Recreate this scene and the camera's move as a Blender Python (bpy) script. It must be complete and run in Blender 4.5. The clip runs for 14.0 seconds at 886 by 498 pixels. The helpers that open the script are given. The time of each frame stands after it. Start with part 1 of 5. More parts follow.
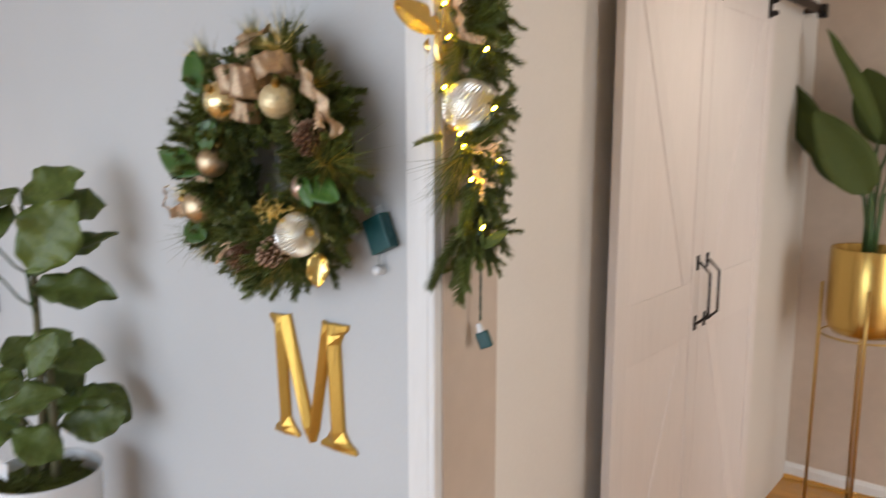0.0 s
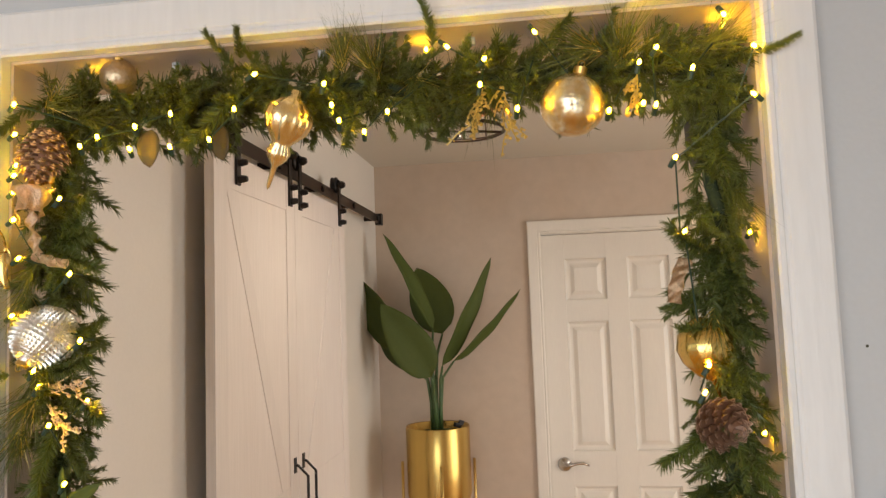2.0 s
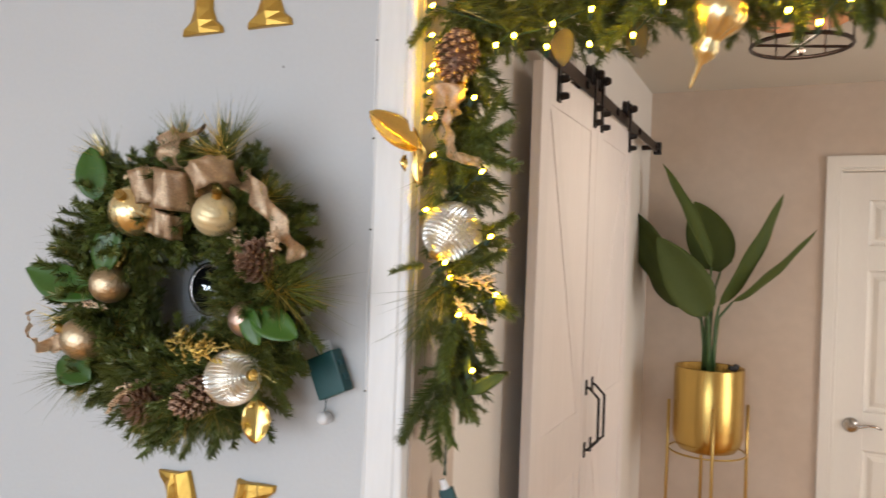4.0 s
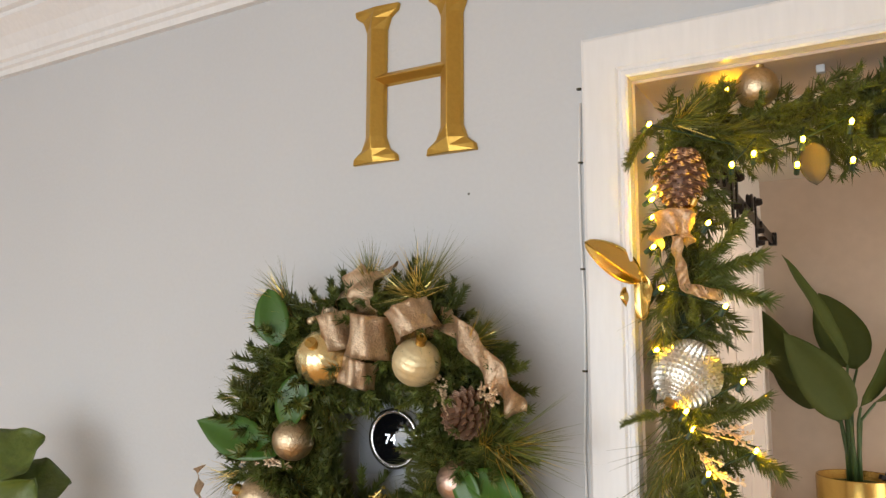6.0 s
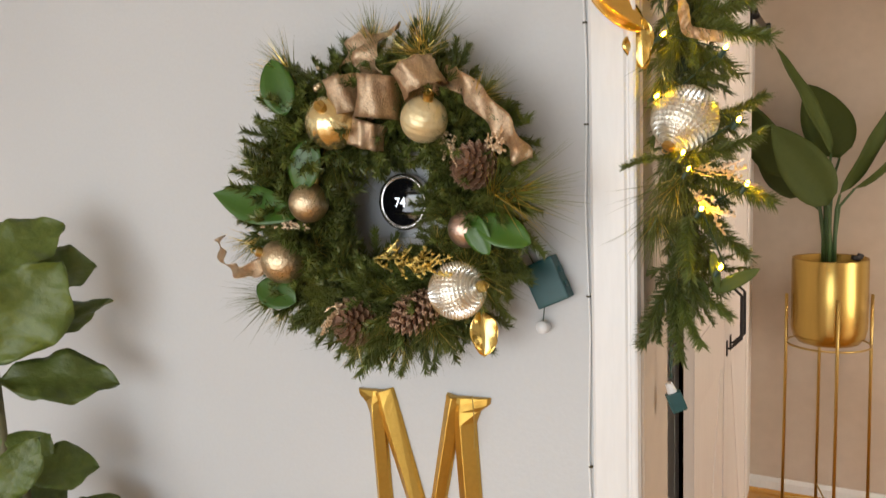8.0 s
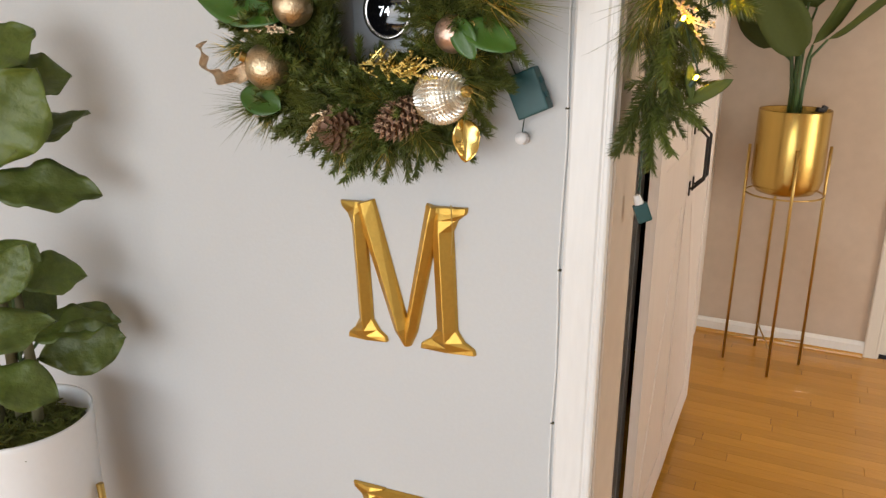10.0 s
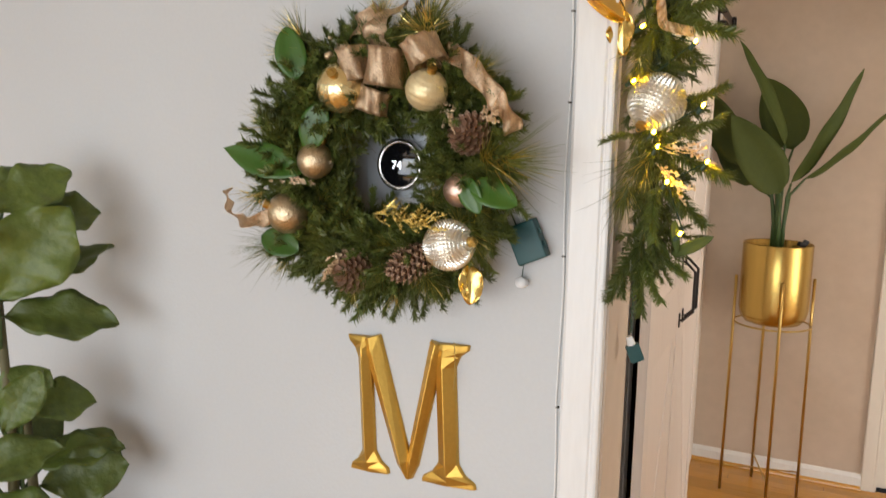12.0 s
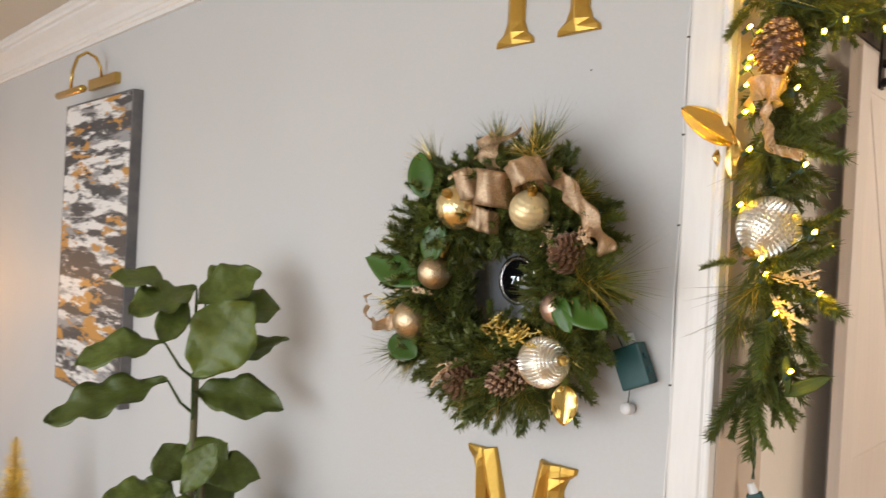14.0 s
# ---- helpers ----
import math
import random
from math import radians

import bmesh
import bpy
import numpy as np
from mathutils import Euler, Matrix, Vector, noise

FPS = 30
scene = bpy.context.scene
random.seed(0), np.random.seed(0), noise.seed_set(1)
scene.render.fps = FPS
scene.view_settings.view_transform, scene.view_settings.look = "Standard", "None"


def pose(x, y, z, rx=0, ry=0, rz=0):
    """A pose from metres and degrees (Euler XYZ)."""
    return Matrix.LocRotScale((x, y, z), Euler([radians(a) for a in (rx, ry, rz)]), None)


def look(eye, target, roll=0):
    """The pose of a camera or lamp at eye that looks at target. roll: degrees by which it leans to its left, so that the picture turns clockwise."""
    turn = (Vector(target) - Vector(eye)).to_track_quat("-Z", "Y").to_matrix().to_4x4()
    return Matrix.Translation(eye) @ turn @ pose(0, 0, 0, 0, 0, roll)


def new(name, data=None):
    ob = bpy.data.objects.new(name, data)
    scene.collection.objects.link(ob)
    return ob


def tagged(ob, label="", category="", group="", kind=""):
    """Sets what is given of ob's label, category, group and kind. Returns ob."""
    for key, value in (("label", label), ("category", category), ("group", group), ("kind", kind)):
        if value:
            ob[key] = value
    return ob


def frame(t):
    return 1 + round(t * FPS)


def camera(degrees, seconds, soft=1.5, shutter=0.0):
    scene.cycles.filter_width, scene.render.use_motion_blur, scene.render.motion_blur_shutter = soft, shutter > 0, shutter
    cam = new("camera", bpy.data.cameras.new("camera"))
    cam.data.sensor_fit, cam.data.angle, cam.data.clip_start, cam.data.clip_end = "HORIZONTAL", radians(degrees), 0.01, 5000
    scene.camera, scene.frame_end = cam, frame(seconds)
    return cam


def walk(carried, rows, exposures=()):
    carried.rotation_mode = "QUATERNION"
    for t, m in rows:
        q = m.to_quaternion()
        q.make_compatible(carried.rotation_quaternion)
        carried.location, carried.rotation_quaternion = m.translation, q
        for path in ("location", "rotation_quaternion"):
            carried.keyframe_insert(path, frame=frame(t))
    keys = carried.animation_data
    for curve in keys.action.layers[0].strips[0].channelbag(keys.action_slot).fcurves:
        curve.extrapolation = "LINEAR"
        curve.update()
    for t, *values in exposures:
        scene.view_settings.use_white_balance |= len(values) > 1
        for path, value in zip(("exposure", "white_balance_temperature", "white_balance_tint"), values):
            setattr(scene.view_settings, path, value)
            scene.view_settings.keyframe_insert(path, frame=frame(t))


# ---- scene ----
cam = camera(62.2, 14.0, soft=1.35, shutter=0.3)
PATH = [
    (0, (0.759, -0.898, 1.614), (-0.513, 0.615, 1.311), 0.0),
    (0.5, (0.707, -0.838, 1.621), (-0.209, 0.938, 1.53), -0.9),
    (1, (0.725, -0.853, 1.644), (0.225, 1.084, 1.657), -1.9),
    (1.5, (0.722, -0.871, 1.664), (0.42, 1.103, 1.771), -2.4),
    (2, (0.698, -0.877, 1.673), (0.431, 1.097, 1.846), -2.0),
    (2.5, (0.652, -0.903, 1.678), (0.298, 1.054, 1.88), -1.0),
    (3, (0.594, -0.939, 1.662), (0.067, 0.983, 1.824), 0.2),
    (3.5, (0.55, -0.933, 1.64), (-0.124, 0.949, 1.692), 1.7),
    (4, (0.463, -0.91, 1.636), (-0.375, 0.906, 1.636), 2.0),
    (4.2, (0.416, -0.896, 1.645), (-0.486, 0.89, 1.661), 1.8),
    (6.3, (0.227, -0.922, 1.703), (-0.746, 0.807, 1.95), 0.1),
    (6.5, (0.222, -0.93, 1.692), (-0.751, 0.806, 1.892), -0.1),
    (7, (0.222, -0.942, 1.663), (-0.753, 0.803, 1.717), -1.0),
    (7.5, (0.226, -0.948, 1.638), (-0.739, 0.801, 1.549), -1.7),
    (8, (0.228, -0.954, 1.616), (-0.722, 0.791, 1.384), -2.1),
    (8.5, (0.22, -0.958, 1.595), (-0.707, 0.775, 1.226), -2.4),
    (9, (0.211, -0.969, 1.567), (-0.686, 0.743, 1.054), -2.4),
    (9.2, (0.212, -0.979, 1.556), (-0.671, 0.722, 0.982), -2.2),
    (11.3, (0.259, -1.067, 1.559), (-0.541, 0.656, 0.934), 1.2),
    (11.5, (0.254, -1.076, 1.574), (-0.551, 0.681, 1.057), 1.4),
    (12, (0.24, -1.078, 1.606), (-0.61, 0.707, 1.306), 0.9),
    (12.5, (0.271, -1.042, 1.629), (-0.673, 0.714, 1.478), 0.4),
    (13, (0.331, -0.988, 1.635), (-0.756, 0.69, 1.589), 0.7),
    (13.5, (0.387, -0.955, 1.629), (-0.861, 0.608, 1.623), 1.9),
    (14, (0.441, -0.985, 1.619), (-0.977, 0.425, 1.6), 2.9),
]
walk(cam, [(t, look(eye, target, roll)) for t, eye, target, roll in PATH],
     exposures=[(0.0, -0.16, 5600, 10), (1.0, -0.10, 5800, 10), (2.5, -0.27, 6150, 10), (3.4, -0.13, 6050, 10), (4.1, -0.08, 5750, 10), (6.5, -0.08, 6200, 10), (9.0, -0.03, 6250, 10), (11.3, -0.06, 6150, 10), (14.0, 0.0, 6150, 10)])

# ---- light ----
world = bpy.data.worlds.new("world")
scene.world = world
world.use_nodes = True
sky = world.node_tree.nodes.new("ShaderNodeTexSky")
sky.sky_type, sky.sun_disc, sky.sun_elevation, sky.sun_rotation = "NISHITA", False, radians(35), radians(200)
background = world.node_tree.nodes["Background"]
background.inputs["Strength"].default_value = 0.12
world.node_tree.links.new(sky.outputs[0], background.inputs[0])


def area_light(name, eye, target, w, h, power, colour):
    lamp = bpy.data.lights.new(name, "AREA")
    lamp.shape, lamp.size, lamp.size_y, lamp.energy, lamp.color = "RECTANGLE", w, h, power, colour
    ob = new(name, lamp)
    ob.matrix_world = look(eye, target)
    return ob


def point_light(name, place, power, colour, radius):
    lamp = bpy.data.lights.new(name, "POINT")
    lamp.energy, lamp.color, lamp.shadow_soft_size = power, colour, radius
    ob = new(name, lamp)
    ob.location = place
    return ob


# daylight through the two living-room windows
area_light("window_light_side", (-3.80, -2.35, 1.35), (0, -1.9, 0.9), 1.6, 1.4, 4, (0.90, 0.95, 1.0))
area_light("window_light_front", (-0.65, -4.02, 1.15), (-0.6, 0, 0.80), 4.5, 1.9, 120, (0.92, 0.96, 1.0))
# warm lamp in the living room's far corner, hall ceiling lamp, added fill for the hall
point_light("corner_lamp_light", (-3.55, -0.42, 1.30), 4.0, (1.0, 0.43, 0.06), 0.08)
point_light("hall_lamp_light", (0.49, 1.16, 2.21), 1.5, (1.0, 0.78, 0.54), 0.05)
area_light("hall_lamp_downlight", (0.49, 1.16, 2.172), (0.49, 1.161, 0.0), 0.17, 0.17, 5.0, (1.0, 0.82, 0.62))
# fill added out of view on the right to brighten the hall; no known source
area_light("hall_fill_light", (3.3, 0.95, 1.25), (0, 0.9, 1.0), 1.5, 2.2, 50, (1.0, 0.945, 0.85))

# ---- materials ----
def material(name, colour, rough=0.5, metal=0.0, grain=0.0, scale=60.0, bump=0.0, stain=0.0, stain_scale=3.0, stretch=(1, 1, 1), coat=0.0, sheen=0.0, tint=None, vary=0.0):
    """Base colour broken by fine grain, larger stains and a change from piece to piece."""
    mat = bpy.data.materials.new(name)
    mat.use_nodes = True
    tree = mat.node_tree
    shader = tree.nodes["Principled BSDF"]
    shader.inputs["Roughness"].default_value = rough
    shader.inputs["Metallic"].default_value = metal
    shader.inputs["Coat Weight"].default_value = coat
    shader.inputs["Sheen Weight"].default_value = sheen
    shader.inputs["Base Color"].default_value = (*colour, 1)
    coord = tree.nodes.new("ShaderNodeTexCoord")
    place = tree.nodes.new("ShaderNodeMapping")
    place.inputs["Scale"].default_value = stretch
    tree.links.new(coord.outputs["Object"], place.inputs[0])
    last = None

    def noise_mix(size, amount, other, detail):
        nonlocal last
        tex = tree.nodes.new("ShaderNodeTexNoise")
        tex.inputs["Scale"].default_value, tex.inputs["Detail"].default_value = size, detail
        tree.links.new(place.outputs[0], tex.inputs["Vector"])
        ramp = tree.nodes.new("ShaderNodeMapRange")
        ramp.inputs[1].default_value, ramp.inputs[2].default_value = 0.35, 0.68
        ramp.inputs[3].default_value, ramp.inputs[4].default_value = 0.0, amount
        tree.links.new(tex.outputs["Fac"], ramp.inputs[0])
        mix = tree.nodes.new("ShaderNodeMix")
        mix.data_type = "RGBA"
        tree.links.new(ramp.outputs[0], mix.inputs[0])
        if last:
            tree.links.new(last, mix.inputs[6])
        else:
            mix.inputs[6].default_value = (*colour, 1)
        mix.inputs[7].default_value = (*other, 1)
        last = mix.outputs[2]
        return tex

    darker = tuple(c * 0.55 for c in colour)
    if stain:
        noise_mix(stain_scale, stain, tint or darker, 4)
    if grain:
        noise_mix(scale, grain, darker, 6)
    if vary:
        info = tree.nodes.new("ShaderNodeObjectInfo")
        ramp = tree.nodes.new("ShaderNodeMapRange")
        ramp.inputs[3].default_value, ramp.inputs[4].default_value = 1 - vary, 1 + vary
        tree.links.new(info.outputs["Random"], ramp.inputs[0])
        hue = tree.nodes.new("ShaderNodeHueSaturation")
        tree.links.new(ramp.outputs[0], hue.inputs["Value"])
        hue.inputs["Color"].default_value = (*colour, 1)
        if last:
            tree.links.new(last, hue.inputs["Color"])
        last = hue.outputs[0]
    if last:
        tree.links.new(last, shader.inputs["Base Color"])
    if bump:
        tex = tree.nodes.new("ShaderNodeTexNoise")
        tex.inputs["Scale"].default_value, tex.inputs["Detail"].default_value = scale, 5
        tree.links.new(place.outputs[0], tex.inputs["Vector"])
        knob = tree.nodes.new("ShaderNodeBump")
        knob.inputs["Strength"].default_value, knob.inputs["Distance"].default_value = bump, 0.004
        tree.links.new(tex.outputs["Fac"], knob.inputs["Height"])
        tree.links.new(knob.outputs[0], shader.inputs["Normal"])
    return mat


def glowing(name, colour, strength):
    mat = bpy.data.materials.new(name)
    mat.use_nodes = True
    shader = mat.node_tree.nodes["Principled BSDF"]
    shader.inputs["Base Color"].default_value = (*colour, 1)
    shader.inputs["Emission Color"].default_value = (*colour, 1)
    shader.inputs["Emission Strength"].default_value = strength
    return mat


GREY_WALL = material("grey_wall_paint", (0.565, 0.572, 0.572), 0.55, stain=0.12, stain_scale=1.3, grain=0.05, scale=140, bump=0.12)
PLASTER = material("pink_plaster", (0.57, 0.47, 0.375), 0.7, stain=0.55, stain_scale=3.2, tint=(0.485, 0.375, 0.275), grain=0.14, scale=18, bump=0.25)
HALL_WHITE = material("hall_wall_paint", (0.78, 0.735, 0.67), 0.6, stain=0.12, stain_scale=1.6, grain=0.05, scale=120, bump=0.08)
CEILING = material("ceiling_paint", (0.64, 0.605, 0.53), 0.8, stain=0.1, stain_scale=1.5, grain=0.06, scale=90, bump=0.1)
TRIM = material("white_trim_paint", (0.80, 0.79, 0.77), 0.32, stain=0.16, stain_scale=5, tint=(0.68, 0.66, 0.63), grain=0.10, scale=40, bump=0.10, stretch=(3, 3, 0.4))
DOOR_PAINT = material("door_paint", (0.76, 0.71, 0.63), 0.38, stain=0.10, stain_scale=2.5, grain=0.06, scale=50, bump=0.05, stretch=(3, 3, 0.5))
BARN = material("washed_pine", (0.79, 0.73, 0.69), 0.5, stain=0.14, stain_scale=3, tint=(0.70, 0.61, 0.56), grain=0.13, scale=26, bump=0.15, stretch=(6, 6, 0.25), vary=0.03)
OAK = material("oak_floor", (0.56, 0.275, 0.040), 0.26, stain=0.35, stain_scale=2.0, tint=(0.60, 0.32, 0.065), grain=0.30, scale=30, bump=0.06, stretch=(0.35, 7, 7), coat=0.2, vary=0.13)
# near black: the closet's shade put into its colour; also under the floor boards
DARK = material("closet_shade_and_gap_dark", (0.03, 0.026, 0.026), 0.9, stain=0.3, stain_scale=6)
BLACK_IRON = material("black_iron", (0.022, 0.018, 0.017), 0.45, 0.5, grain=0.3, scale=80, bump=0.1)
BRONZE = material("dark_bronze", (0.05, 0.033, 0.025), 0.4, 0.7, grain=0.3, scale=80)
BRASS = material("brushed_brass", (0.62, 0.42, 0.12), 0.26, 1.0, stain=0.18, stain_scale=4, grain=0.18, scale=70, bump=0.02, stretch=(8, 8, 0.3))
BRASS_LEG = material("brass_tube", (0.58, 0.40, 0.13), 0.3, 1.0, grain=0.15, scale=60)
GOLD_LETTER = material("gold_letter_paint", (0.60, 0.37, 0.075), 0.36, 0.85, stain=0.22, stain_scale=9, tint=(0.50, 0.29, 0.05), grain=0.16, scale=160, bump=0.12)
CHROME = material("satin_nickel", (0.55, 0.52, 0.49), 0.25, 1.0, grain=0.1, scale=60)
POT_WHITE = material("white_ceramic", (0.80, 0.80, 0.80), 0.3, stain=0.08, stain_scale=4, grain=0.04, scale=70, coat=0.3)
MOSS = material("moss", (0.15, 0.17, 0.03), 0.9, stain=0.5, stain_scale=30, tint=(0.07, 0.08, 0.02), grain=0.5, scale=200, bump=0.8, vary=0.3)
FIG_LEAF = material("fig_leaf", (0.088, 0.125, 0.018), 0.46, stain=0.5, stain_scale=9, tint=(0.140, 0.175, 0.032), grain=0.25, scale=14, bump=0.55, vary=0.22)
PALM_LEAF = material("broad_leaf", (0.050, 0.072, 0.0040), 0.72, stain=0.4, stain_scale=7, tint=(0.080, 0.105, 0.010), grain=0.2, scale=70, bump=0.1, vary=0.18)
DRY_LEAF = material("dry_leaf", (0.075, 0.055, 0.018), 0.6, stain=0.4, stain_scale=30, grain=0.2, scale=90)
STEM = material("green_stem", (0.06, 0.11, 0.03), 0.5, stain=0.3, stain_scale=20, grain=0.2, scale=90)
TRUNK = material("fig_trunk", (0.17, 0.15, 0.07), 0.7, stain=0.4, stain_scale=14, grain=0.3, scale=80, bump=0.3)

FIR = material("fir_needles", (0.094, 0.122, 0.024), 0.42, stain=0.5, stain_scale=14, tint=(0.138, 0.148, 0.024), vary=0.35)
PINE = material("long_pine_needles", (0.115, 0.135, 0.020), 0.42, stain=0.5, stain_scale=18, tint=(0.155, 0.155, 0.035), vary=0.25)
WREATH_CORE = material("wreath_core", (0.030, 0.048, 0.018), 0.9, stain=0.4, stain_scale=40, grain=0.4, scale=120, bump=0.6)
TWIG = material("sprig_twig", (0.07, 0.06, 0.03), 0.8, grain=0.3, scale=90)
TINSEL = material("gold_tinsel", (0.92, 0.72, 0.24), 0.28, 1.0, grain=0.3, scale=300, vary=0.25)
MAGNOLIA = material("magnolia_leaf", (0.045, 0.112, 0.012), 0.33, stain=0.35, stain_scale=12, tint=(0.06, 0.14, 0.02), grain=0.15, scale=120, bump=0.08, vary=0.2)
RIBBON = material("rose_gold_ribbon", (0.80, 0.58, 0.37), 0.36, 0.75, stain=0.6, stain_scale=130, tint=(1.0, 0.84, 0.60), grain=0.45, scale=420, bump=0.35)
CHAMPAGNE = material("champagne_bauble", (0.62, 0.47, 0.29), 0.33, 0.9, stain=0.3, stain_scale=25, tint=(0.72, 0.60, 0.42), grain=0.25, scale=220, bump=0.35)
ROSE = material("rose_bauble", (0.62, 0.42, 0.33), 0.3, 0.85, stain=0.25, stain_scale=25, tint=(0.75, 0.58, 0.46), grain=0.2, scale=220, bump=0.25)
SILVER = material("silver_bauble", (0.90, 0.88, 0.82), 0.30, 1.0, stain=0.25, stain_scale=30, tint=(0.82, 0.74, 0.58), grain=0.12, scale=120)
GOLD_SHINY = material("shiny_gold", (0.86, 0.62, 0.20), 0.22, 1.0, stain=0.25, stain_scale=20, tint=(0.70, 0.42, 0.06), grain=0.15, scale=90)
CREAM = material("cream_bauble", (0.80, 0.67, 0.40), 0.38, 0.45, stain=0.3, stain_scale=22, tint=(0.62, 0.45, 0.18), grain=0.2, scale=150, bump=0.2)
CONE = material("pine_cone_scale", (0.17, 0.085, 0.048), 0.45, 0.3, stain=0.5, stain_scale=60, tint=(0.40, 0.24, 0.15), grain=0.3, scale=200, vary=0.1)
CONE_TIP = material("pine_cone_tip", (0.68, 0.48, 0.33), 0.35, 0.5, stain=0.4, stain_scale=120, tint=(0.30, 0.17, 0.10))
BOX_GREEN = material("teal_plastic", (0.012, 0.075, 0.078), 0.45, grain=0.2, scale=90, stain=0.2, stain_scale=12)
WIRE = material("green_wire", (0.02, 0.05, 0.028), 0.5, grain=0.2, scale=90)
BULB = glowing("warm_led", (1.0, 0.54, 0.006), 330.0)
DISC_BLACK = material("black_disc_paint", (0.006, 0.006, 0.006), 0.55, grain=0.2, scale=60)
CANVAS_EDGE = material("canvas_edge_paint", (0.11, 0.11, 0.12), 0.6, stain=0.6, stain_scale=12, tint=(0.24, 0.23, 0.22), grain=0.2, scale=60)
GLASS_BLACK = material("black_glass", (0.006, 0.006, 0.007), 0.06, coat=1.0)
PLATE_GREY = material("thermostat_plate", (0.50, 0.52, 0.54), 0.4, grain=0.05, scale=60, stain=0.1)
DIGIT = glowing("lit_digits", (0.92, 0.96, 1.0), 2.0)
LAMP_SHADE = material("amber_lamp_shade", (0.30, 0.13, 0.05), 0.5, stain=0.3, stain_scale=9, grain=0.25, scale=90, bump=0.2)
PALE_GOLD = material("pale_gold_glass", (0.88, 0.73, 0.40), 0.24, 0.9, stain=0.45, stain_scale=35, tint=(0.80, 0.52, 0.14), grain=0.2, scale=140)
MERCURY = material("mercury_glass", (0.90, 0.84, 0.62), 0.26, 0.9, stain=0.85, stain_scale=70, tint=(0.72, 0.43, 0.07), grain=0.3, scale=160, bump=0.4)

# ---- building helpers ----
def box(bm, x0, x1, y0, y1, z0, z1, bevel=0.0):
    made = bmesh.ops.create_cube(bm, size=1.0)["verts"]
    for v in made:
        v.co = Vector((x0 + (v.co.x + 0.5) * (x1 - x0), y0 + (v.co.y + 0.5) * (y1 - y0), z0 + (v.co.z + 0.5) * (z1 - z0)))
    if bevel:
        edges = list({e for v in made for e in v.link_edges})
        bmesh.ops.bevel(bm, geom=edges, offset=bevel, segments=2, affect="EDGES", profile=0.6)
    return made


def tube(bm, points, radius, sides=8, cap=True, taper=None):
    """A round tube along points; taper gives a factor on the radius at each point."""
    rings, points = [], [Vector(p) for p in points]
    side = None
    for n, p in enumerate(points):
        way = (points[min(n + 1, len(points) - 1)] - points[max(n - 1, 0)]).normalized()
        if side is None:
            side = way.orthogonal().normalized()
        side = (side - way * side.dot(way)).normalized()
        up = way.cross(side)
        r = radius * (taper[n] if taper else 1.0)
        rings.append([bm.verts.new(p + r * (math.cos(a) * side + math.sin(a) * up)) for a in (2 * math.pi * k / sides for k in range(sides))])
    for a, b in zip(rings, rings[1:]):
        for k in range(sides):
            bm.faces.new((a[k], a[(k + 1) % sides], b[(k + 1) % sides], b[k]))
    if cap:
        bm.faces.new(rings[0][::-1])
        bm.faces.new(rings[-1])
    return bm


def lathe(bm, profile, sides=40, centre=(0, 0, 0), wave=None):
    """Turns (radius, height) pairs round z; wave(angle, n) scales the radius."""
    rings = []
    for n, (r, h) in enumerate(profile):
        rings.append([bm.verts.new((centre[0] + r * (wave(a, n) if wave else 1) * math.cos(a), centre[1] + r * (wave(a, n) if wave else 1) * math.sin(a), centre[2] + h)) for a in (2 * math.pi * k / sides for k in range(sides))])
    for a, b in zip(rings, rings[1:]):
        for k in range(sides):
            bm.faces.new((a[k], a[(k + 1) % sides], b[(k + 1) % sides], b[k]))
    if profile[0][0] > 1e-6:
        bm.faces.new(rings[0][::-1])
    if profile[-1][0] > 1e-6:
        bm.faces.new(rings[-1])
    bmesh.ops.remove_doubles(bm, verts=bm.verts, dist=1e-6)
    return bm


def mesh_of(name, bm, mat, smooth=False):
    data = bpy.data.meshes.new(name)
    bmesh.ops.recalc_face_normals(bm, faces=bm.faces)
    bm.to_mesh(data)
    bm.free()
    data.materials.append(mat)
    if smooth:
        data.polygons.foreach_set("use_smooth", [True] * len(data.polygons))
    return data


def part(name, bm, mat, parent=None, label="", smooth=False, at=None):
    ob = new(name, mesh_of(name, bm, mat, smooth))
    if at is not None:
        ob.matrix_basis = at if isinstance(at, Matrix) else Matrix.Translation(at)
    if parent:
        ob.parent = parent
    return tagged(ob, label) if label else ob


def shared(name, data, parent, m, label=""):
    ob = new(name, data)
    ob.parent = parent
    ob.matrix_basis = m
    return tagged(ob, label) if label else ob


def thing(name, place, label, category, group="", kind=""):
    ob = new(name)
    ob.empty_display_size = 0.05
    ob.matrix_basis = place if isinstance(place, Matrix) else Matrix.Translation(place)
    return tagged(ob, label, category, group, kind)


def slab(name, x0, x1, y0, y1, z0, z1, mat, label, category, bevel=0.0):
    bm = bmesh.new()
    box(bm, x0, x1, y0, y1, z0, z1, bevel)
    return tagged(part(name, bm, mat), label, category, kind="structure")


def sweep(bm, profile, a, b, out, up):
    """Extrudes an (out, up) profile from a to b."""
    a, b, out, up = Vector(a), Vector(b), Vector(out), Vector(up)
    ends = [[bm.verts.new(p + u * out + v * up) for u, v in profile] for p in (a, b)]
    n = len(profile)
    for k in range(n):
        bm.faces.new((ends[0][k], ends[0][(k + 1) % n], ends[1][(k + 1) % n], ends[1][k]))
    bm.faces.new(ends[0][::-1])
    bm.faces.new(ends[1])


# ---- the rooms ----
# opening in the grey wall: x 0 to 0.958, up to 2.03; wall 0.12 thick
WX0, WX1, FRONT, OX1, OTOP, THICK, HEIGHT = -3.90, 2.6, -4.1, 0.958, 2.030, 0.150, 2.42
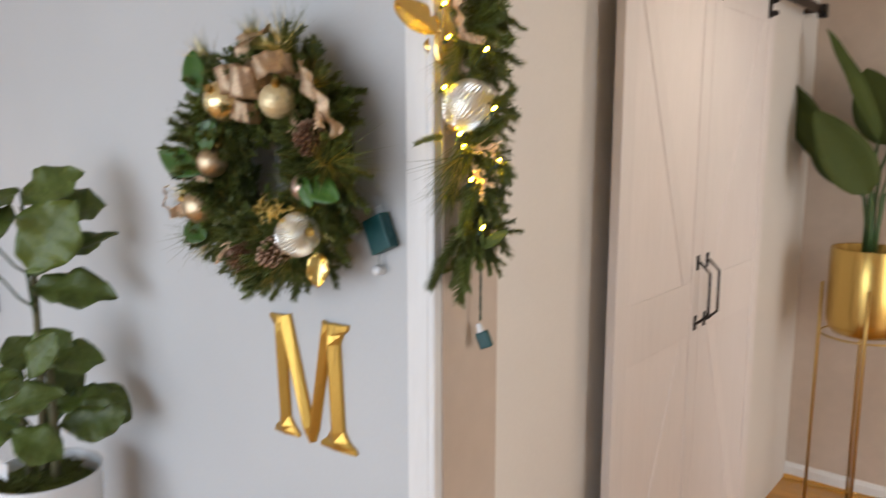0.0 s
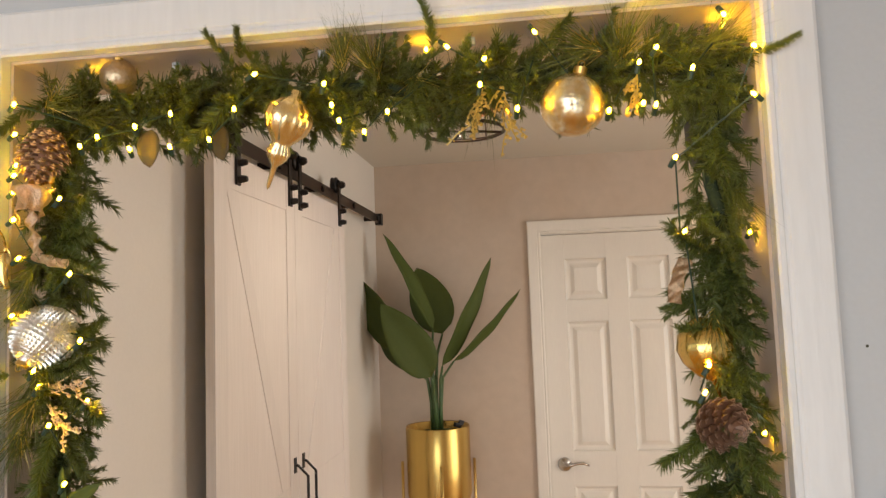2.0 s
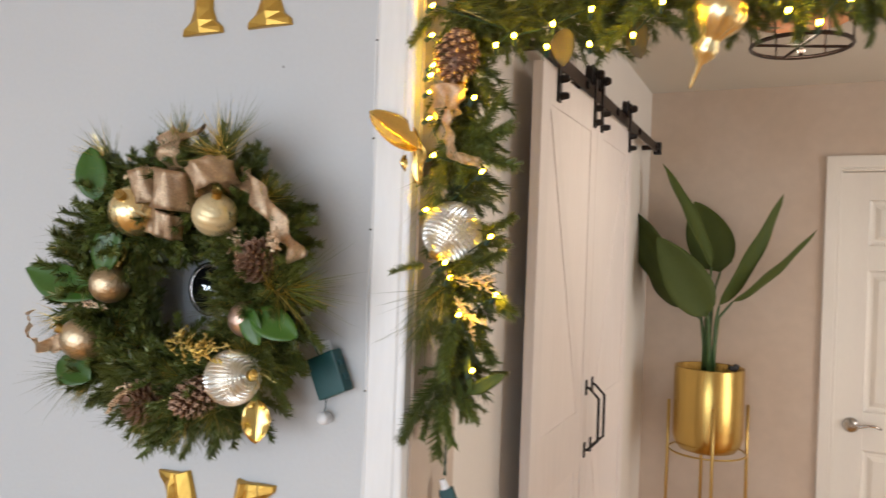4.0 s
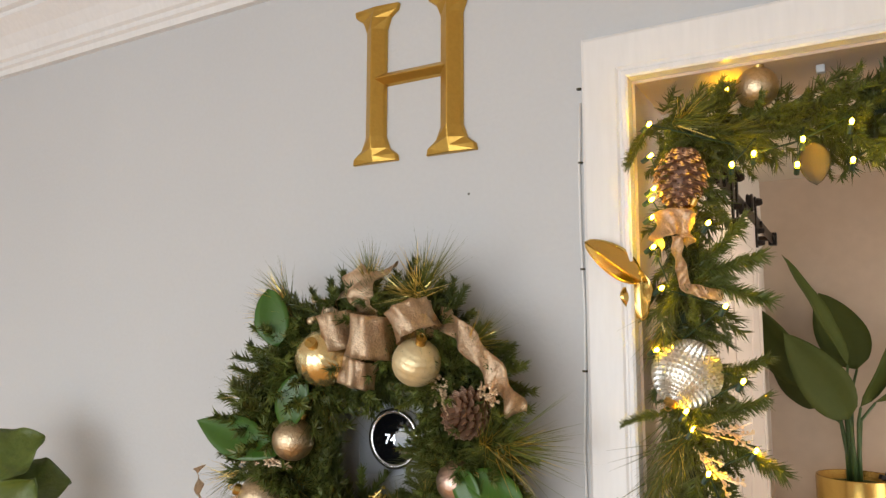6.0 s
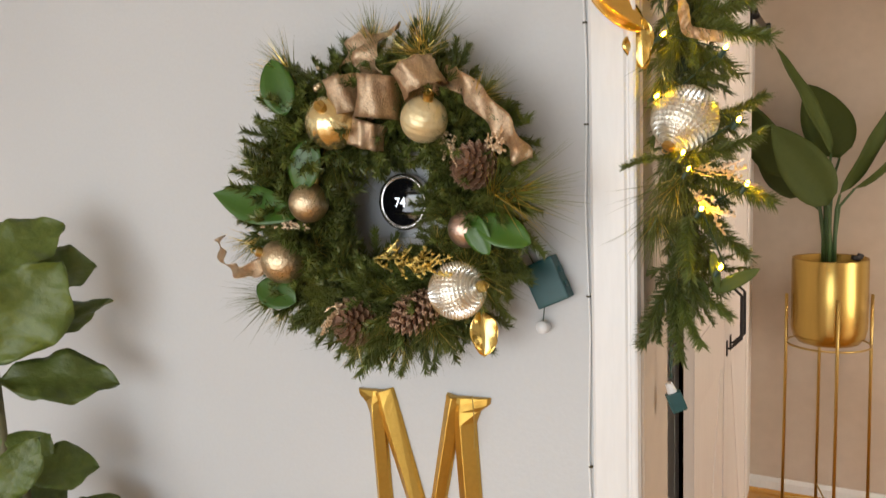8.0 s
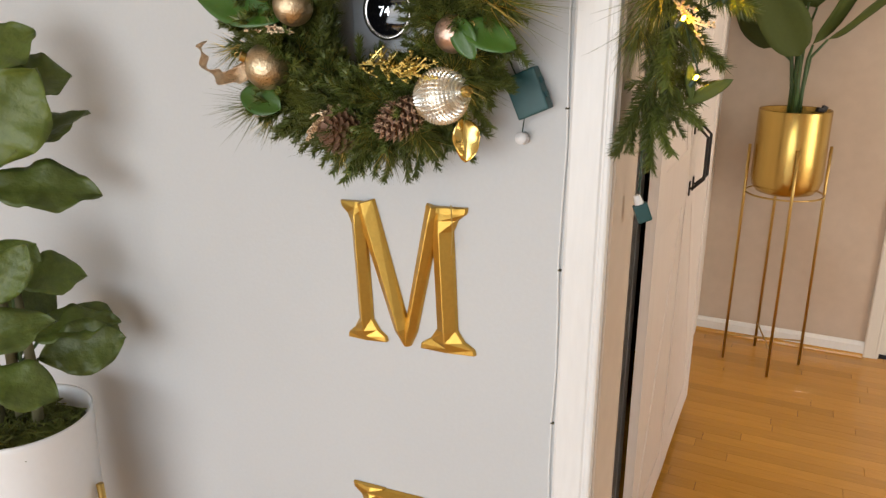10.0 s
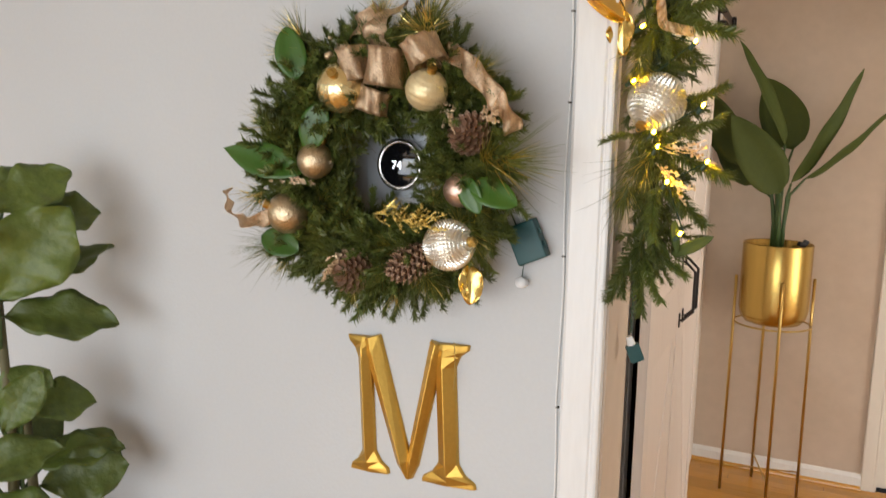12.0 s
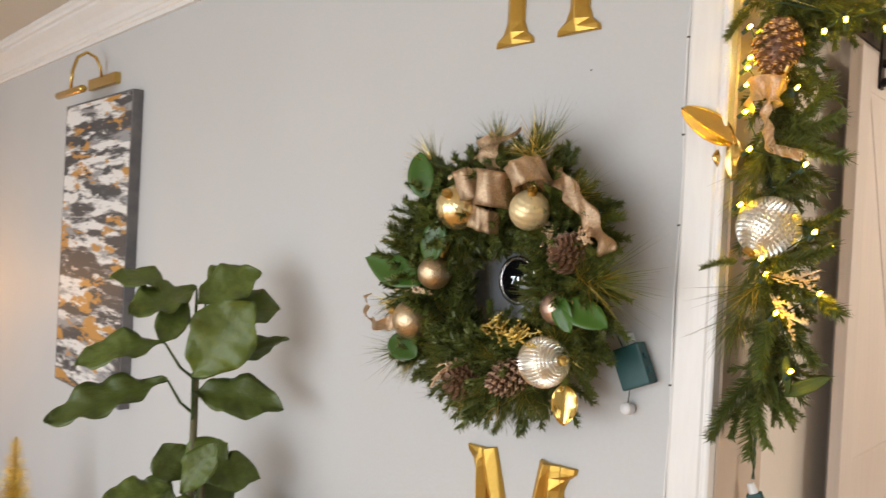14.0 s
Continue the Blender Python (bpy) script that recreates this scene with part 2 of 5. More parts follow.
BACK, HALL_X = 2.72, -0.128


def grey_wall():
    wall = thing("wall_north", (0, 0, 0), "smooth light grey painted wall with a cased opening", "wall", kind="structure")
    for name, x0, x1, z0, z1 in (("wall_panel", WX0, 0.0, 0, HEIGHT), ("wall_panel", OX1, WX1, 0, HEIGHT), ("wall_header", 0.0, OX1, OTOP, HEIGHT)):
        bm = bmesh.new()
        box(bm, x0, x1, 0.0, THICK - 0.016, z0, z1)
        part(name, bm, GREY_WALL, wall)
    # hall-side plaster skin and the plastered reveals of the opening
    for x0, x1, z0, z1 in ((HALL_X, -0.004, 0, HEIGHT), (OX1 + 0.004, 1.9, 0, HEIGHT), (-0.004, OX1 + 0.004, OTOP + 0.004, HEIGHT)):
        bm = bmesh.new()
        box(bm, x0, x1, THICK - 0.016, THICK, z0, z1)
        part("plaster_skin", bm, PLASTER, wall, "pinkish bare plaster")
    for x0, x1, z0, z1 in ((0.0, 0.004, 0, OTOP - 0.004), (OX1 - 0.004, OX1, 0, OTOP - 0.004), (0.0, OX1, OTOP - 0.004, OTOP)):
        bm = bmesh.new()
        box(bm, x0, x1, 0.002, THICK + 0.001, z0, z1)
        part("reveal", bm, PLASTER, wall, "pinkish bare plaster")


def casing(name, label, x0, x1, top, width, y, depth, mat, side=1, floor=0.0):
    """Moulded casing round an opening on the plane y, standing out by depth towards -y."""
    trim = thing(name, (0, 0, 0), label, "door casing", kind="structure")
    prof = [(0, 0), (0.84 * depth, 0), (0.94 * depth, 0.05 * width), (0.94 * depth, 0.13 * width), (0.86 * depth, 0.16 * width), (0.86 * depth, 0.20 * width), (0.96 * depth, 0.25 * width), (depth, 0.55 * width), (depth, 0.93 * width), (0.86 * depth, width), (0, width)]
    for which, a, b, over in (("casing_leg", (x0, y, floor), (x0, y, top + width), (-1, 0, 0)), ("casing_leg", (x1, y, floor), (x1, y, top + width), (1, 0, 0)), ("casing_head", (x0 - width, y, top), (x1 + width, y, top), (0, 0, 1))):
        bm = bmesh.new()
        sweep(bm, prof, a, b, (0, -side, 0), over)
        # mitre the ends
        for v in bm.verts:
            if which == "casing_leg" and v.co.z > top:
                v.co.z = top + abs(v.co.x - (x0 if over[0] < 0 else x1))
            if which == "casing_head":
                v.co.x = (x0 - (v.co.z - top)) if v.co.x < (x0 + x1) / 2 else (x1 + (v.co.z - top))
        part(which, bm, mat, trim)
    return trim


grey_wall()
casing("trim_opening", "white painted moulded casing with visible brush marks", 0.0, OX1, OTOP, 0.060, 0.0, 0.020, TRIM)
slab("wall_west", WX0 - 0.12, WX0, FRONT, -3.15, 0, HEIGHT, GREY_WALL, "light grey painted wall beside the window", "wall")
slab("wall_west_b", WX0 - 0.12, WX0, -1.45, 0.12, 0, HEIGHT, GREY_WALL, "light grey painted wall in warm lamp light", "wall")
slab("wall_west_c", WX0 - 0.12, WX0, -3.15, -1.45, 0, 0.8, GREY_WALL, "light grey painted wall below the window", "wall")
slab("wall_west_d", WX0 - 0.12, WX0, -3.15, -1.45, 2.2, HEIGHT, GREY_WALL, "light grey painted wall above the window", "wall")
slab("wall_south", WX0, -2.95, FRONT - 0.12, FRONT, 0, HEIGHT, GREY_WALL, "plain light grey painted wall", "wall")
slab("wall_south_b", 1.65, WX1, FRONT - 0.12, FRONT, 0, HEIGHT, GREY_WALL, "plain light grey painted wall", "wall")
slab("wall_south_c", -2.95, 1.65, FRONT - 0.12, FRONT, 0, 0.2, GREY_WALL, "plain light grey painted wall below a window", "wall")
slab("wall_south_d", -2.95, 1.65, FRONT - 0.12, FRONT, 2.2, HEIGHT, GREY_WALL, "plain light grey painted wall above a window", "wall")
slab("wall_east", WX1, WX1 + 0.12, FRONT - 0.12, 0.1, 0, HEIGHT, GREY_WALL, "plain light grey painted wall", "wall")
slab("ceiling", WX0 - 0.12, WX1 + 0.12, FRONT - 0.12, THICK / 2, HEIGHT, HEIGHT + 0.1, CEILING, "flat cream painted living-room ceiling", "ceiling")
slab("ceiling_hall", HALL_X - 0.9, 3.5, THICK / 2 + 0.001, BACK + 0.12, HEIGHT, HEIGHT + 0.1, CEILING, "flat cream painted hall ceiling", "ceiling")

# crown moulding of the living room
def crown():
    trim = thing("trim_crown", (0, 0, 0), "white painted stepped crown moulding", "crown moulding", kind="structure")
    prof = [(0, 0), (0.012, 0), (0.014, 0.012), (0.020, 0.016), (0.020, 0.026), (0.026, 0.030), (0.034, 0.046), (0.050, 0.066), (0.068, 0.082), (0.078, 0.090), (0.078, 0.100), (0.088, 0.104), (0.092, 0.116), (0.098, 0.120), (0.098, 0.135), (0, 0.135)]
    for a, b, out in (((WX0, 0, 2.284), (WX1, 0, 2.284), (0, -1, 0)), ((WX0, FRONT, 2.284), (WX0, 0, 2.284), (1, 0, 0))):
        bm = bmesh.new()
        sweep(bm, prof, a, b, out, (0, 0, 1))
        part("moulding_run", bm, TRIM, trim)


crown()

# hall walls: plaster at the far end, painted on the closet side
slab("wall_hall_back", HALL_X, 0.69, BACK, BACK + 0.12, 0, HEIGHT, PLASTER, "bare pinkish beige plaster wall", "wall")
slab("wall_hall_back_b", 1.41, 3.5, BACK, BACK + 0.12, 0, HEIGHT, PLASTER, "bare pinkish beige plaster wall", "wall")
slab("wall_hall_back_c", 0.69, 1.41, BACK, BACK + 0.12, 2.04, HEIGHT, PLASTER, "bare pinkish beige plaster over a door", "wall")
CL0, CL1 = 0.935, 1.78
slab("wall_closet", HALL_X - 0.10, HALL_X, THICK, CL0 - 0.05, 0, HEIGHT, HALL_WHITE, "warm white painted hall wall", "wall")
slab("wall_closet_b", HALL_X - 0.10, HALL_X, CL1, BACK + 0.12, 0, HEIGHT, HALL_WHITE, "warm white painted hall wall", "wall")
slab("wall_closet_c", HALL_X - 0.10, HALL_X, CL0 - 0.05, CL1, 2.0, HEIGHT, HALL_WHITE, "warm white painted wall over the closet", "wall")
slab("trim_closet", HALL_X - 0.10, HALL_X + 0.002, CL0 - 0.05, CL0, 0, 2.0, HALL_WHITE, "painted closet jamb in shade", "trim", 0.002)
# closet inside: its darkness is painted on, not left to the lamps
slab("closet_back", HALL_X - 0.9, HALL_X - 0.8, 0.3, 2.4, 0, HEIGHT, DARK, "closet back coloured near black to stand for shade", "wall")
slab("closet_side", HALL_X - 0.8, HALL_X - 0.1, 0.3, 0.4, 0, HEIGHT, DARK, "closet side coloured near black to stand for shade", "wall")
slab("closet_side_b", HALL_X - 0.8, HALL_X - 0.1, 2.3, 2.4, 0, HEIGHT, DARK, "closet side coloured near black to stand for shade", "wall")
slab("wall_hall_east", 1.14, 1.26, 0.84, 1.13, 0, HEIGHT, PLASTER, "pinkish beige plaster wall of the hall", "wall")
# unseen walls, added to close the space round the hall fill
slab("wall_hall_east_b", 3.5, 3.62, THICK - 0.1, BACK + 0.12, 0, HEIGHT, HALL_WHITE, "unseen painted end wall added behind the hall fill light", "wall")
slab("wall_hall_south", 1.9, 3.5, THICK, THICK + 0.1, 0, HEIGHT, HALL_WHITE, "unseen painted wall added beside the hall fill light", "wall")
casing("trim_back_door", "white painted moulded door casing", 0.69, 1.41, 2.04, 0.062, BACK, 0.018, DOOR_PAINT)


def skirting(name, x0, x1):
    bm = bmesh.new()
    sweep(bm, [(0, 0), (0.016, 0), (0.016, 0.055), (0.010, 0.066), (0.006, 0.072), (0, 0.072)], (x0, BACK, 0.0), (x1, BACK, 0.0), (0, -1, 0), (0, 0, 1))
    base = part(name, bm, TRIM)
    tagged(base, "low white painted baseboard", "baseboard", kind="structure")
    bm = bmesh.new()
    sweep(bm, [(0.016, 0), (0.03, 0), (0.028, 0.009), (0.022, 0.015), (0.016, 0.016)], (x0, BACK, 0.0), (x1, BACK, 0.0), (0, -1, 0), (0, 0, 1))
    part("shoe_moulding", bm, OAK, base, "orange oak shoe moulding")


skirting("baseboard", HALL_X, 0.628)
skirting("baseboard_b", 1.472, 3.5)


# six-panel door in the back wall
def panel_door():
    door = thing("door_1", (0.695, BACK + 0.030, 0.008), "closed six-panel door painted warm white", "door", kind="structure")
    W, H = 0.71, 2.025
    rails = [(0.0, 0.235), (0.82, 0.985), (1.60, 1.705), (1.905, H)]
    stiles = [(0.0, 0.108), (0.305, 0.405), (0.602, W)]
    for x0, x1 in stiles:
        bm = bmesh.new()
        box(bm, x0, x1, 0, 0.036, 0, H, 0.0015)
        part("stile", bm, DOOR_PAINT, door)
    for z0, z1 in rails:
        for a, b in ((0, 1), (1, 2)):
            bm = bmesh.new()
            box(bm, stiles[a][1], stiles[b][0], 0.0, 0.036, z0, z1)
            part("rail", bm, DOOR_PAINT, door)
    for (_, z0), (z1, _) in zip(rails, rails[1:]):
        for a, b in ((0, 1), (1, 2)):
            x0, x1 = stiles[a][1], stiles[b][0]
            bm = bmesh.new()
            steps = [(0.0, 0.0), (0.004, 0.009), (0.012, 0.013), (0.024, 0.013), (0.044, 0.004)]
            rings = [[bm.verts.new(p) for p in ((x0 + i, y, z0 + i), (x1 - i, y, z0 + i), (x1 - i, y, z1 - i), (x0 + i, y, z1 - i))] for i, y in steps]
            for r, s in zip(rings, rings[1:]):
                for k in range(4):
                    bm.faces.new((r[k], r[(k + 1) % 4], s[(k + 1) % 4], s[k]))
            bm.faces.new(rings[-1])
            part("panel", bm, DOOR_PAINT, door)
    bm = bmesh.new()
    lathe(bm, [(0.0, 0.0), (0.030, 0.0), (0.033, 0.004), (0.030, 0.010), (0.016, 0.014), (0.012, 0.018), (0.012, 0.042), (0.0, 0.044)], 28)
    lever = part("door_handle", bm, CHROME, door, "satin nickel lever handle", True, Matrix.Translation((0.064, 0.0, 0.925)) @ pose(0, 0, 0, 90, 0, 0))
    bm = bmesh.new()
    tube(bm, [(0.0, -0.0, 0.036), (0.03, 0.002, 0.04), (0.06, 0.010, 0.04), (0.085, 0.010, 0.038), (0.112, 0.0, 0.036)], 0.0075, 10, True, [1.1, 1, 0.9, 0.85, 0.7])
    part("lever", bm, CHROME, lever, "", True)
    for x in (0.690, 1.405):
        slab("trim_door_stop", x, x + 0.005, BACK + 0.0, BACK + 0.12, 0, 2.04, DOOR_PAINT, "painted door jamb", "trim")
    slab("trim_door_head", 0.695, 1.405, BACK + 0.0, BACK + 0.12, 2.035, 2.04, DOOR_PAINT, "painted door head jamb", "trim")


panel_door()


# ---- barn doors on their rail ----
DX = -0.082  # front face of the boards lies at DX + proud


def barn_door(y0, y1, z0, z1, flip):
    door = thing("barn_door", (HALL_X, y0, z0), "whitewashed pine barn door with V-shaped braces", "barn door", "pair of barn doors")
    W, H = y1 - y0, z1 - z0
    back, mid, face = 0.050, 0.0712, 0.075
    bm = bmesh.new()
    box(bm, back, mid, 0.001, W - 0.001, 0.0, H, 0.0012)
    part("back_board", bm, BARN, door)
    fw = 0.072
    for a, b in ((0, fw), (W - fw, W)):
        bm = bmesh.new()
        box(bm, mid, face, a, b, 0, H, 0.002)
        part("frame_stile", bm, BARN, door)
    for a, b in ((0.0, 0.12), (0.965, 1.130), (H - 0.090, H)):
        bm = bmesh.new()
        box(bm, mid, face - 0.001, fw, W - fw, a, b, 0.002)
        part("frame_rail", bm, BARN, door)
    for lo, hi, up in ((1.130, H - 0.090, True), (0.12, 0.965, False)):
        s0, s1 = (fw, W - fw) if flip else (W - fw, fw)
        # each brace runs from the hinge-side corner to the middle stile
        top, bottom = (s0, s1) if up else (s1, s0)
        bm = bmesh.new()
        w = 0.062
        a, b = Vector((mid, bottom, lo)), Vector((mid, top, hi))
        across = Vector((0, 1, 0)) * w * (1 if (bottom < top) else -1)
        quad = [a, a + across, b, b - across]
        low = [bm.verts.new(p) for p in quad]
        high = [bm.verts.new(p + Vector((face - mid - 0.0015, 0, 0))) for p in quad]
        for k in range(4):
            bm.faces.new((low[k], low[(k + 1) % 4], high[(k + 1) % 4], high[k]))
        bm.faces.new(high)
        part("brace", bm, BARN, door)
    # bent bar handle
    hy = W - 0.036 if flip else 0.036
    bm = bmesh.new()
    s = 1 if flip else -1
    tube(bm, [(face, hy, 1.185), (face + 0.010, hy, 1.185), (face + 0.040, hy, 1.155), (face + 0.040, hy, 1.030), (face + 0.010, hy, 1.000), (face, hy, 1.000)], 0.0044, 6)
    handle = part("handle", bm, BLACK_IRON, door, "black bent iron pull handle")
    for z in (1.185, 1.000):
        bm = bmesh.new()
        box(bm, face, face + 0.004, hy - 0.009, hy + 0.009, z - 0.022, z + 0.022, 0.001)
        part("mount_plate", bm, BLACK_IRON, handle)
    # strap hangers with bolts and wheels
    for y in ((0.13, W - 0.045) if flip else (0.045, W - 0.07)):
        bm = bmesh.new()
        box(bm, face, face + 0.006, y - 0.013, y + 0.013, H - 0.075, H + 0.100, 0.001)
        hanger = part("hanger_strap", bm, BLACK_IRON, door, "black iron strap hanger")
        for z in (H - 0.060, H - 0.018):
            bm = bmesh.new()
            lathe(bm, [(0.0, 0.0), (0.010, 0.0), (0.010, 0.010), (0.007, 0.022), (0.0, 0.023)], 6)
            part("bolt", bm, BLACK_IRON, hanger, "", False, Matrix.Translation((face + 0.006, y, z)) @ pose(0, 0, 0, 0, 90, 0))
        bm = bmesh.new()
        lathe(bm, [(0.0, -0.010), (0.030, -0.010), (0.031, -0.005), (0.026, 0.0), (0.031, 0.005), (0.030, 0.010), (0.0, 0.010)], 24)
        part("wheel", bm, BLACK_IRON, hanger, "", True, Matrix.Translation((face - 0.014, y, H + 0.082)) @ pose(0, 0, 0, 0, 90, 0))
        bm = bmesh.new()
        lathe(bm, [(0.0, 0.0), (0.014, 0.0), (0.014, 0.01), (0.009, 0.02), (0.0, 0.021)], 6)
        part("bolt", bm, BLACK_IRON, hanger, "", False, Matrix.Translation((face + 0.006, y, H + 0.082)) @ pose(0, 0, 0, 0, 90, 0))
    return door


barn_door(0.730, 1.289, 0.055, 2.085, True)
barn_door(1.2915, 1.858, 0.055, 2.085, False)


def barn_rail():
    rail = thing("barn_door_rail", (HALL_X, 0.72, 2.142), "dark bronze flat steel sliding-door rail on stand-offs", "door rail")
    bm = bmesh.new()
    box(bm, 0.057, 0.063, 0.0, 1.83, -0.035, 0.005, 0.001)
    part("track", bm, BRONZE, rail)
    for y in (0.04, 0.47, 0.9, 1.33, 1.77):
        bm = bmesh.new()
        tube(bm, [(0.0, y, -0.015), (0.057, y, -0.015)], 0.011, 12)
        post = part("spacer", bm, BRONZE, rail)
        bm = bmesh.new()
        lathe(bm, [(0.0, 0.0), (0.013, 0.0), (0.013, 0.008), (0.0, 0.010)], 6)
        part("bolt", bm, BLACK_IRON, post, "", False, Matrix.Translation((0.063, y, -0.015)) @ pose(0, 0, 0, 0, 90, 0))
    bm = bmesh.new()
    box(bm, 0.045, 0.078, 1.79, 1.83, -0.042, 0.012, 0.004)
    part("end_stop", bm, BLACK_IRON, rail, "black iron end stop")


barn_rail()


# ---- planters ----
def leaf_mesh(name, length, width, mat, fold=0.25, droop=0.3, wave=0.0, ripples=5, tip=0.5, base=0.5, seed=0, rows=14, cols=3, vein=0.0):
    """A leaf along +y with a folded midrib, drooping towards -z at its tip and rippling at its edge."""
    rnd = random.Random(seed)
    bm = bmesh.new()
    grid = []
    ph = rnd.uniform(0, 6)
    for i in range(rows + 1):
        t = i / rows
        half = width * 0.5 * (math.sin(math.pi * t ** base) ** tip if 0 < t < 1 else 0.0)
        line = []
        for j in range(-cols, cols + 1):
            s = j / cols
            edge = wave * length * abs(s) ** 2 * math.sin(ripples * 2 * math.pi * t + ph + (1.3 if s > 0 else 0)) + vein * length * min(1.0, 2 * abs(s)) * math.cos(14 * math.pi * (t - 0.16 * abs(s)))
            line.append(bm.verts.new((s * half, length * (t - 0.12 * droop * t * t), abs(s) * half * fold - droop * length * t * t * 0.5 + edge)))
        grid.append(line)
    for a, b in zip(grid, grid[1:]):
        for j in range(2 * cols):
            bm.faces.new((a[j], a[j + 1], b[j + 1], b[j]))
    bmesh.ops.remove_doubles(bm, verts=bm.verts, dist=1e-5)
    bmesh.ops.recalc_face_normals(bm, faces=bm.faces)
    bmesh.ops.solidify(bm, geom=bm.faces[:], thickness=0.0009)
    return mesh_of(name, bm, mat, True)


def hall_planter():
    pot = thing("hall_planter", (0.195, 2.455, 0.0), "brushed brass planter raised on a four-legged stand", "planter")
    R = 0.144
    bm = bmesh.new()
    lathe(bm, [(0.0, 0.808), (0.090, 0.808), (0.118, 0.817), (0.136, 0.842), (R, 0.876), (R, 1.166), (R - 0.002, 1.170), (R - 0.006, 1.166), (R - 0.006, 1.13), (0.0, 1.13)], 64)
    part("bowl", bm, BRASS, pot, "", True)
    for dx, dy in ((-0.158, -0.040), (0.035, -0.160), (0.158, 0.028), (-0.035, 0.158)):
        bm = bmesh.new()
        tube(bm, [(dx * 1.03, dy * 1.03, 0.0), (dx, dy, 0.81), (dx, dy, 1.018)], 0.0065, 10)
        part("leg", bm, BRASS_LEG, pot, "", True)
    bm = bmesh.new()
    ring = [(0.158 * math.cos(a), 0.158 * math.sin(a), 0.808) for a in (2 * math.pi * k / 40 for k in range(41))]
    tube(bm, ring, 0.004, 6, False)
    part("support_ring", bm, BRASS_LEG, pot, "", True)
    bm = bmesh.new()
    tube(bm, [(-0.16, -0.041, 0.12), (0.16, 0.029, 0.12)], 0.0035, 6)
    tube(bm, [(0.036, -0.162, 0.12), (-0.036, 0.16, 0.12)], 0.0035, 6)
    part("cross_brace", bm, BRASS_LEG, pot)
    bm = bmesh.new()
    lathe(bm, [(0.0, 0.012), (0.06, 0.012), (0.12, 0.004), (0.142, 0.0)], 30, (0, 0, 1.132))
    part("soil", bm, MOSS, pot, "dark moss over the soil")
    bm = bmesh.new()
    box(bm, -0.012, 0.022, -0.01, 0.01, 0, 0.02, 0.004)
    box(bm, 0.006, 0.03, -0.006, 0.006, 0.012, 0.035, 0.003)
    clip = part("black_clip", bm, BLACK_IRON, None, "", False, pose(0.281, 2.435, 1.163, 0, 20, 30))
    tagged(clip, "small black plastic clip on the planter's rim", "clip")

    plant = thing("broadleaf_plant", pose(0.189, 2.47, 1.142) @ Matrix.Scale(1.035, 4), "artificial bird-of-paradise plant with broad dark leaves in brass", "plant")
    bm = bmesh.new()
    tube(bm, [(0, 0, -0.02), (-0.004, 0, 0.10), (-0.012, 0, 0.24)], 0.016, 10, True, [1.1, 0.95, 0.7])
    part("trunk", bm, STEM, plant, "", True)
    specs = [  # stalk foot, leaf base, tip, width, roll
        ((-0.01, -0.01, 0.18), (0.0, -0.02, 0.44), (-0.19, -0.06, 0.885), 0.085, 60),
        ((0.0, 0.02, 0.18), (0.03, 0.06, 0.42), (-0.09, 0.12, 0.735), 0.17, 12),
        ((-0.02, 0.0, 0.12), (-0.125, -0.01, 0.36), (-0.37, 0.0, 0.695), 0.17, -34),
        ((-0.02, 0.01, 0.10), (-0.10, 0.04, 0.27), (-0.32, 0.10, 0.54), 0.15, -48),
        ((0.0, -0.03, 0.12), (-0.005, -0.08, 0.24), (-0.205, -0.14, 0.565), 0.160, 16),
        ((0.02, 0.0, 0.10), (0.035, -0.01, 0.28), (0.285, 0.0, 0.745), 0.085, 52),
        ((0.02, 0.01, 0.10), (0.085, 0.0, 0.30), (0.405, 0.02, 0.595), 0.075, 66),
    ]
    for n, (foot, base, tip, w, roll) in enumerate(specs):
        foot, base, tip = Vector(foot), Vector(base), Vector(tip)
        bm = bmesh.new()
        mid = (foot + base) / 2 + Vector((0.3 * (foot.x - base.x), 0, 0.03))
        tube(bm, [foot - Vector((0, 0, 0.14)), foot, mid, base], 0.0075, 8, True, [1.1, 1, 0.8, 0.6])
        part("stalk", bm, STEM, plant, "", True)
        data = leaf_mesh("blade", (tip - base).length, w * 1.12, PALM_LEAF, 0.35, 0.10, 0.006, 2.5, 0.75, 0.72, n)
        y = (tip - base).normalized()
        x = y.cross(Vector((0, -1, 0))).normalized()
        m = Matrix((x, y, x.cross(y))).transposed().to_4x4()
        shared("blade", data, plant, Matrix.Translation(base) @ m @ Matrix.Rotation(radians(roll), 4, "Y"))


hall_planter()


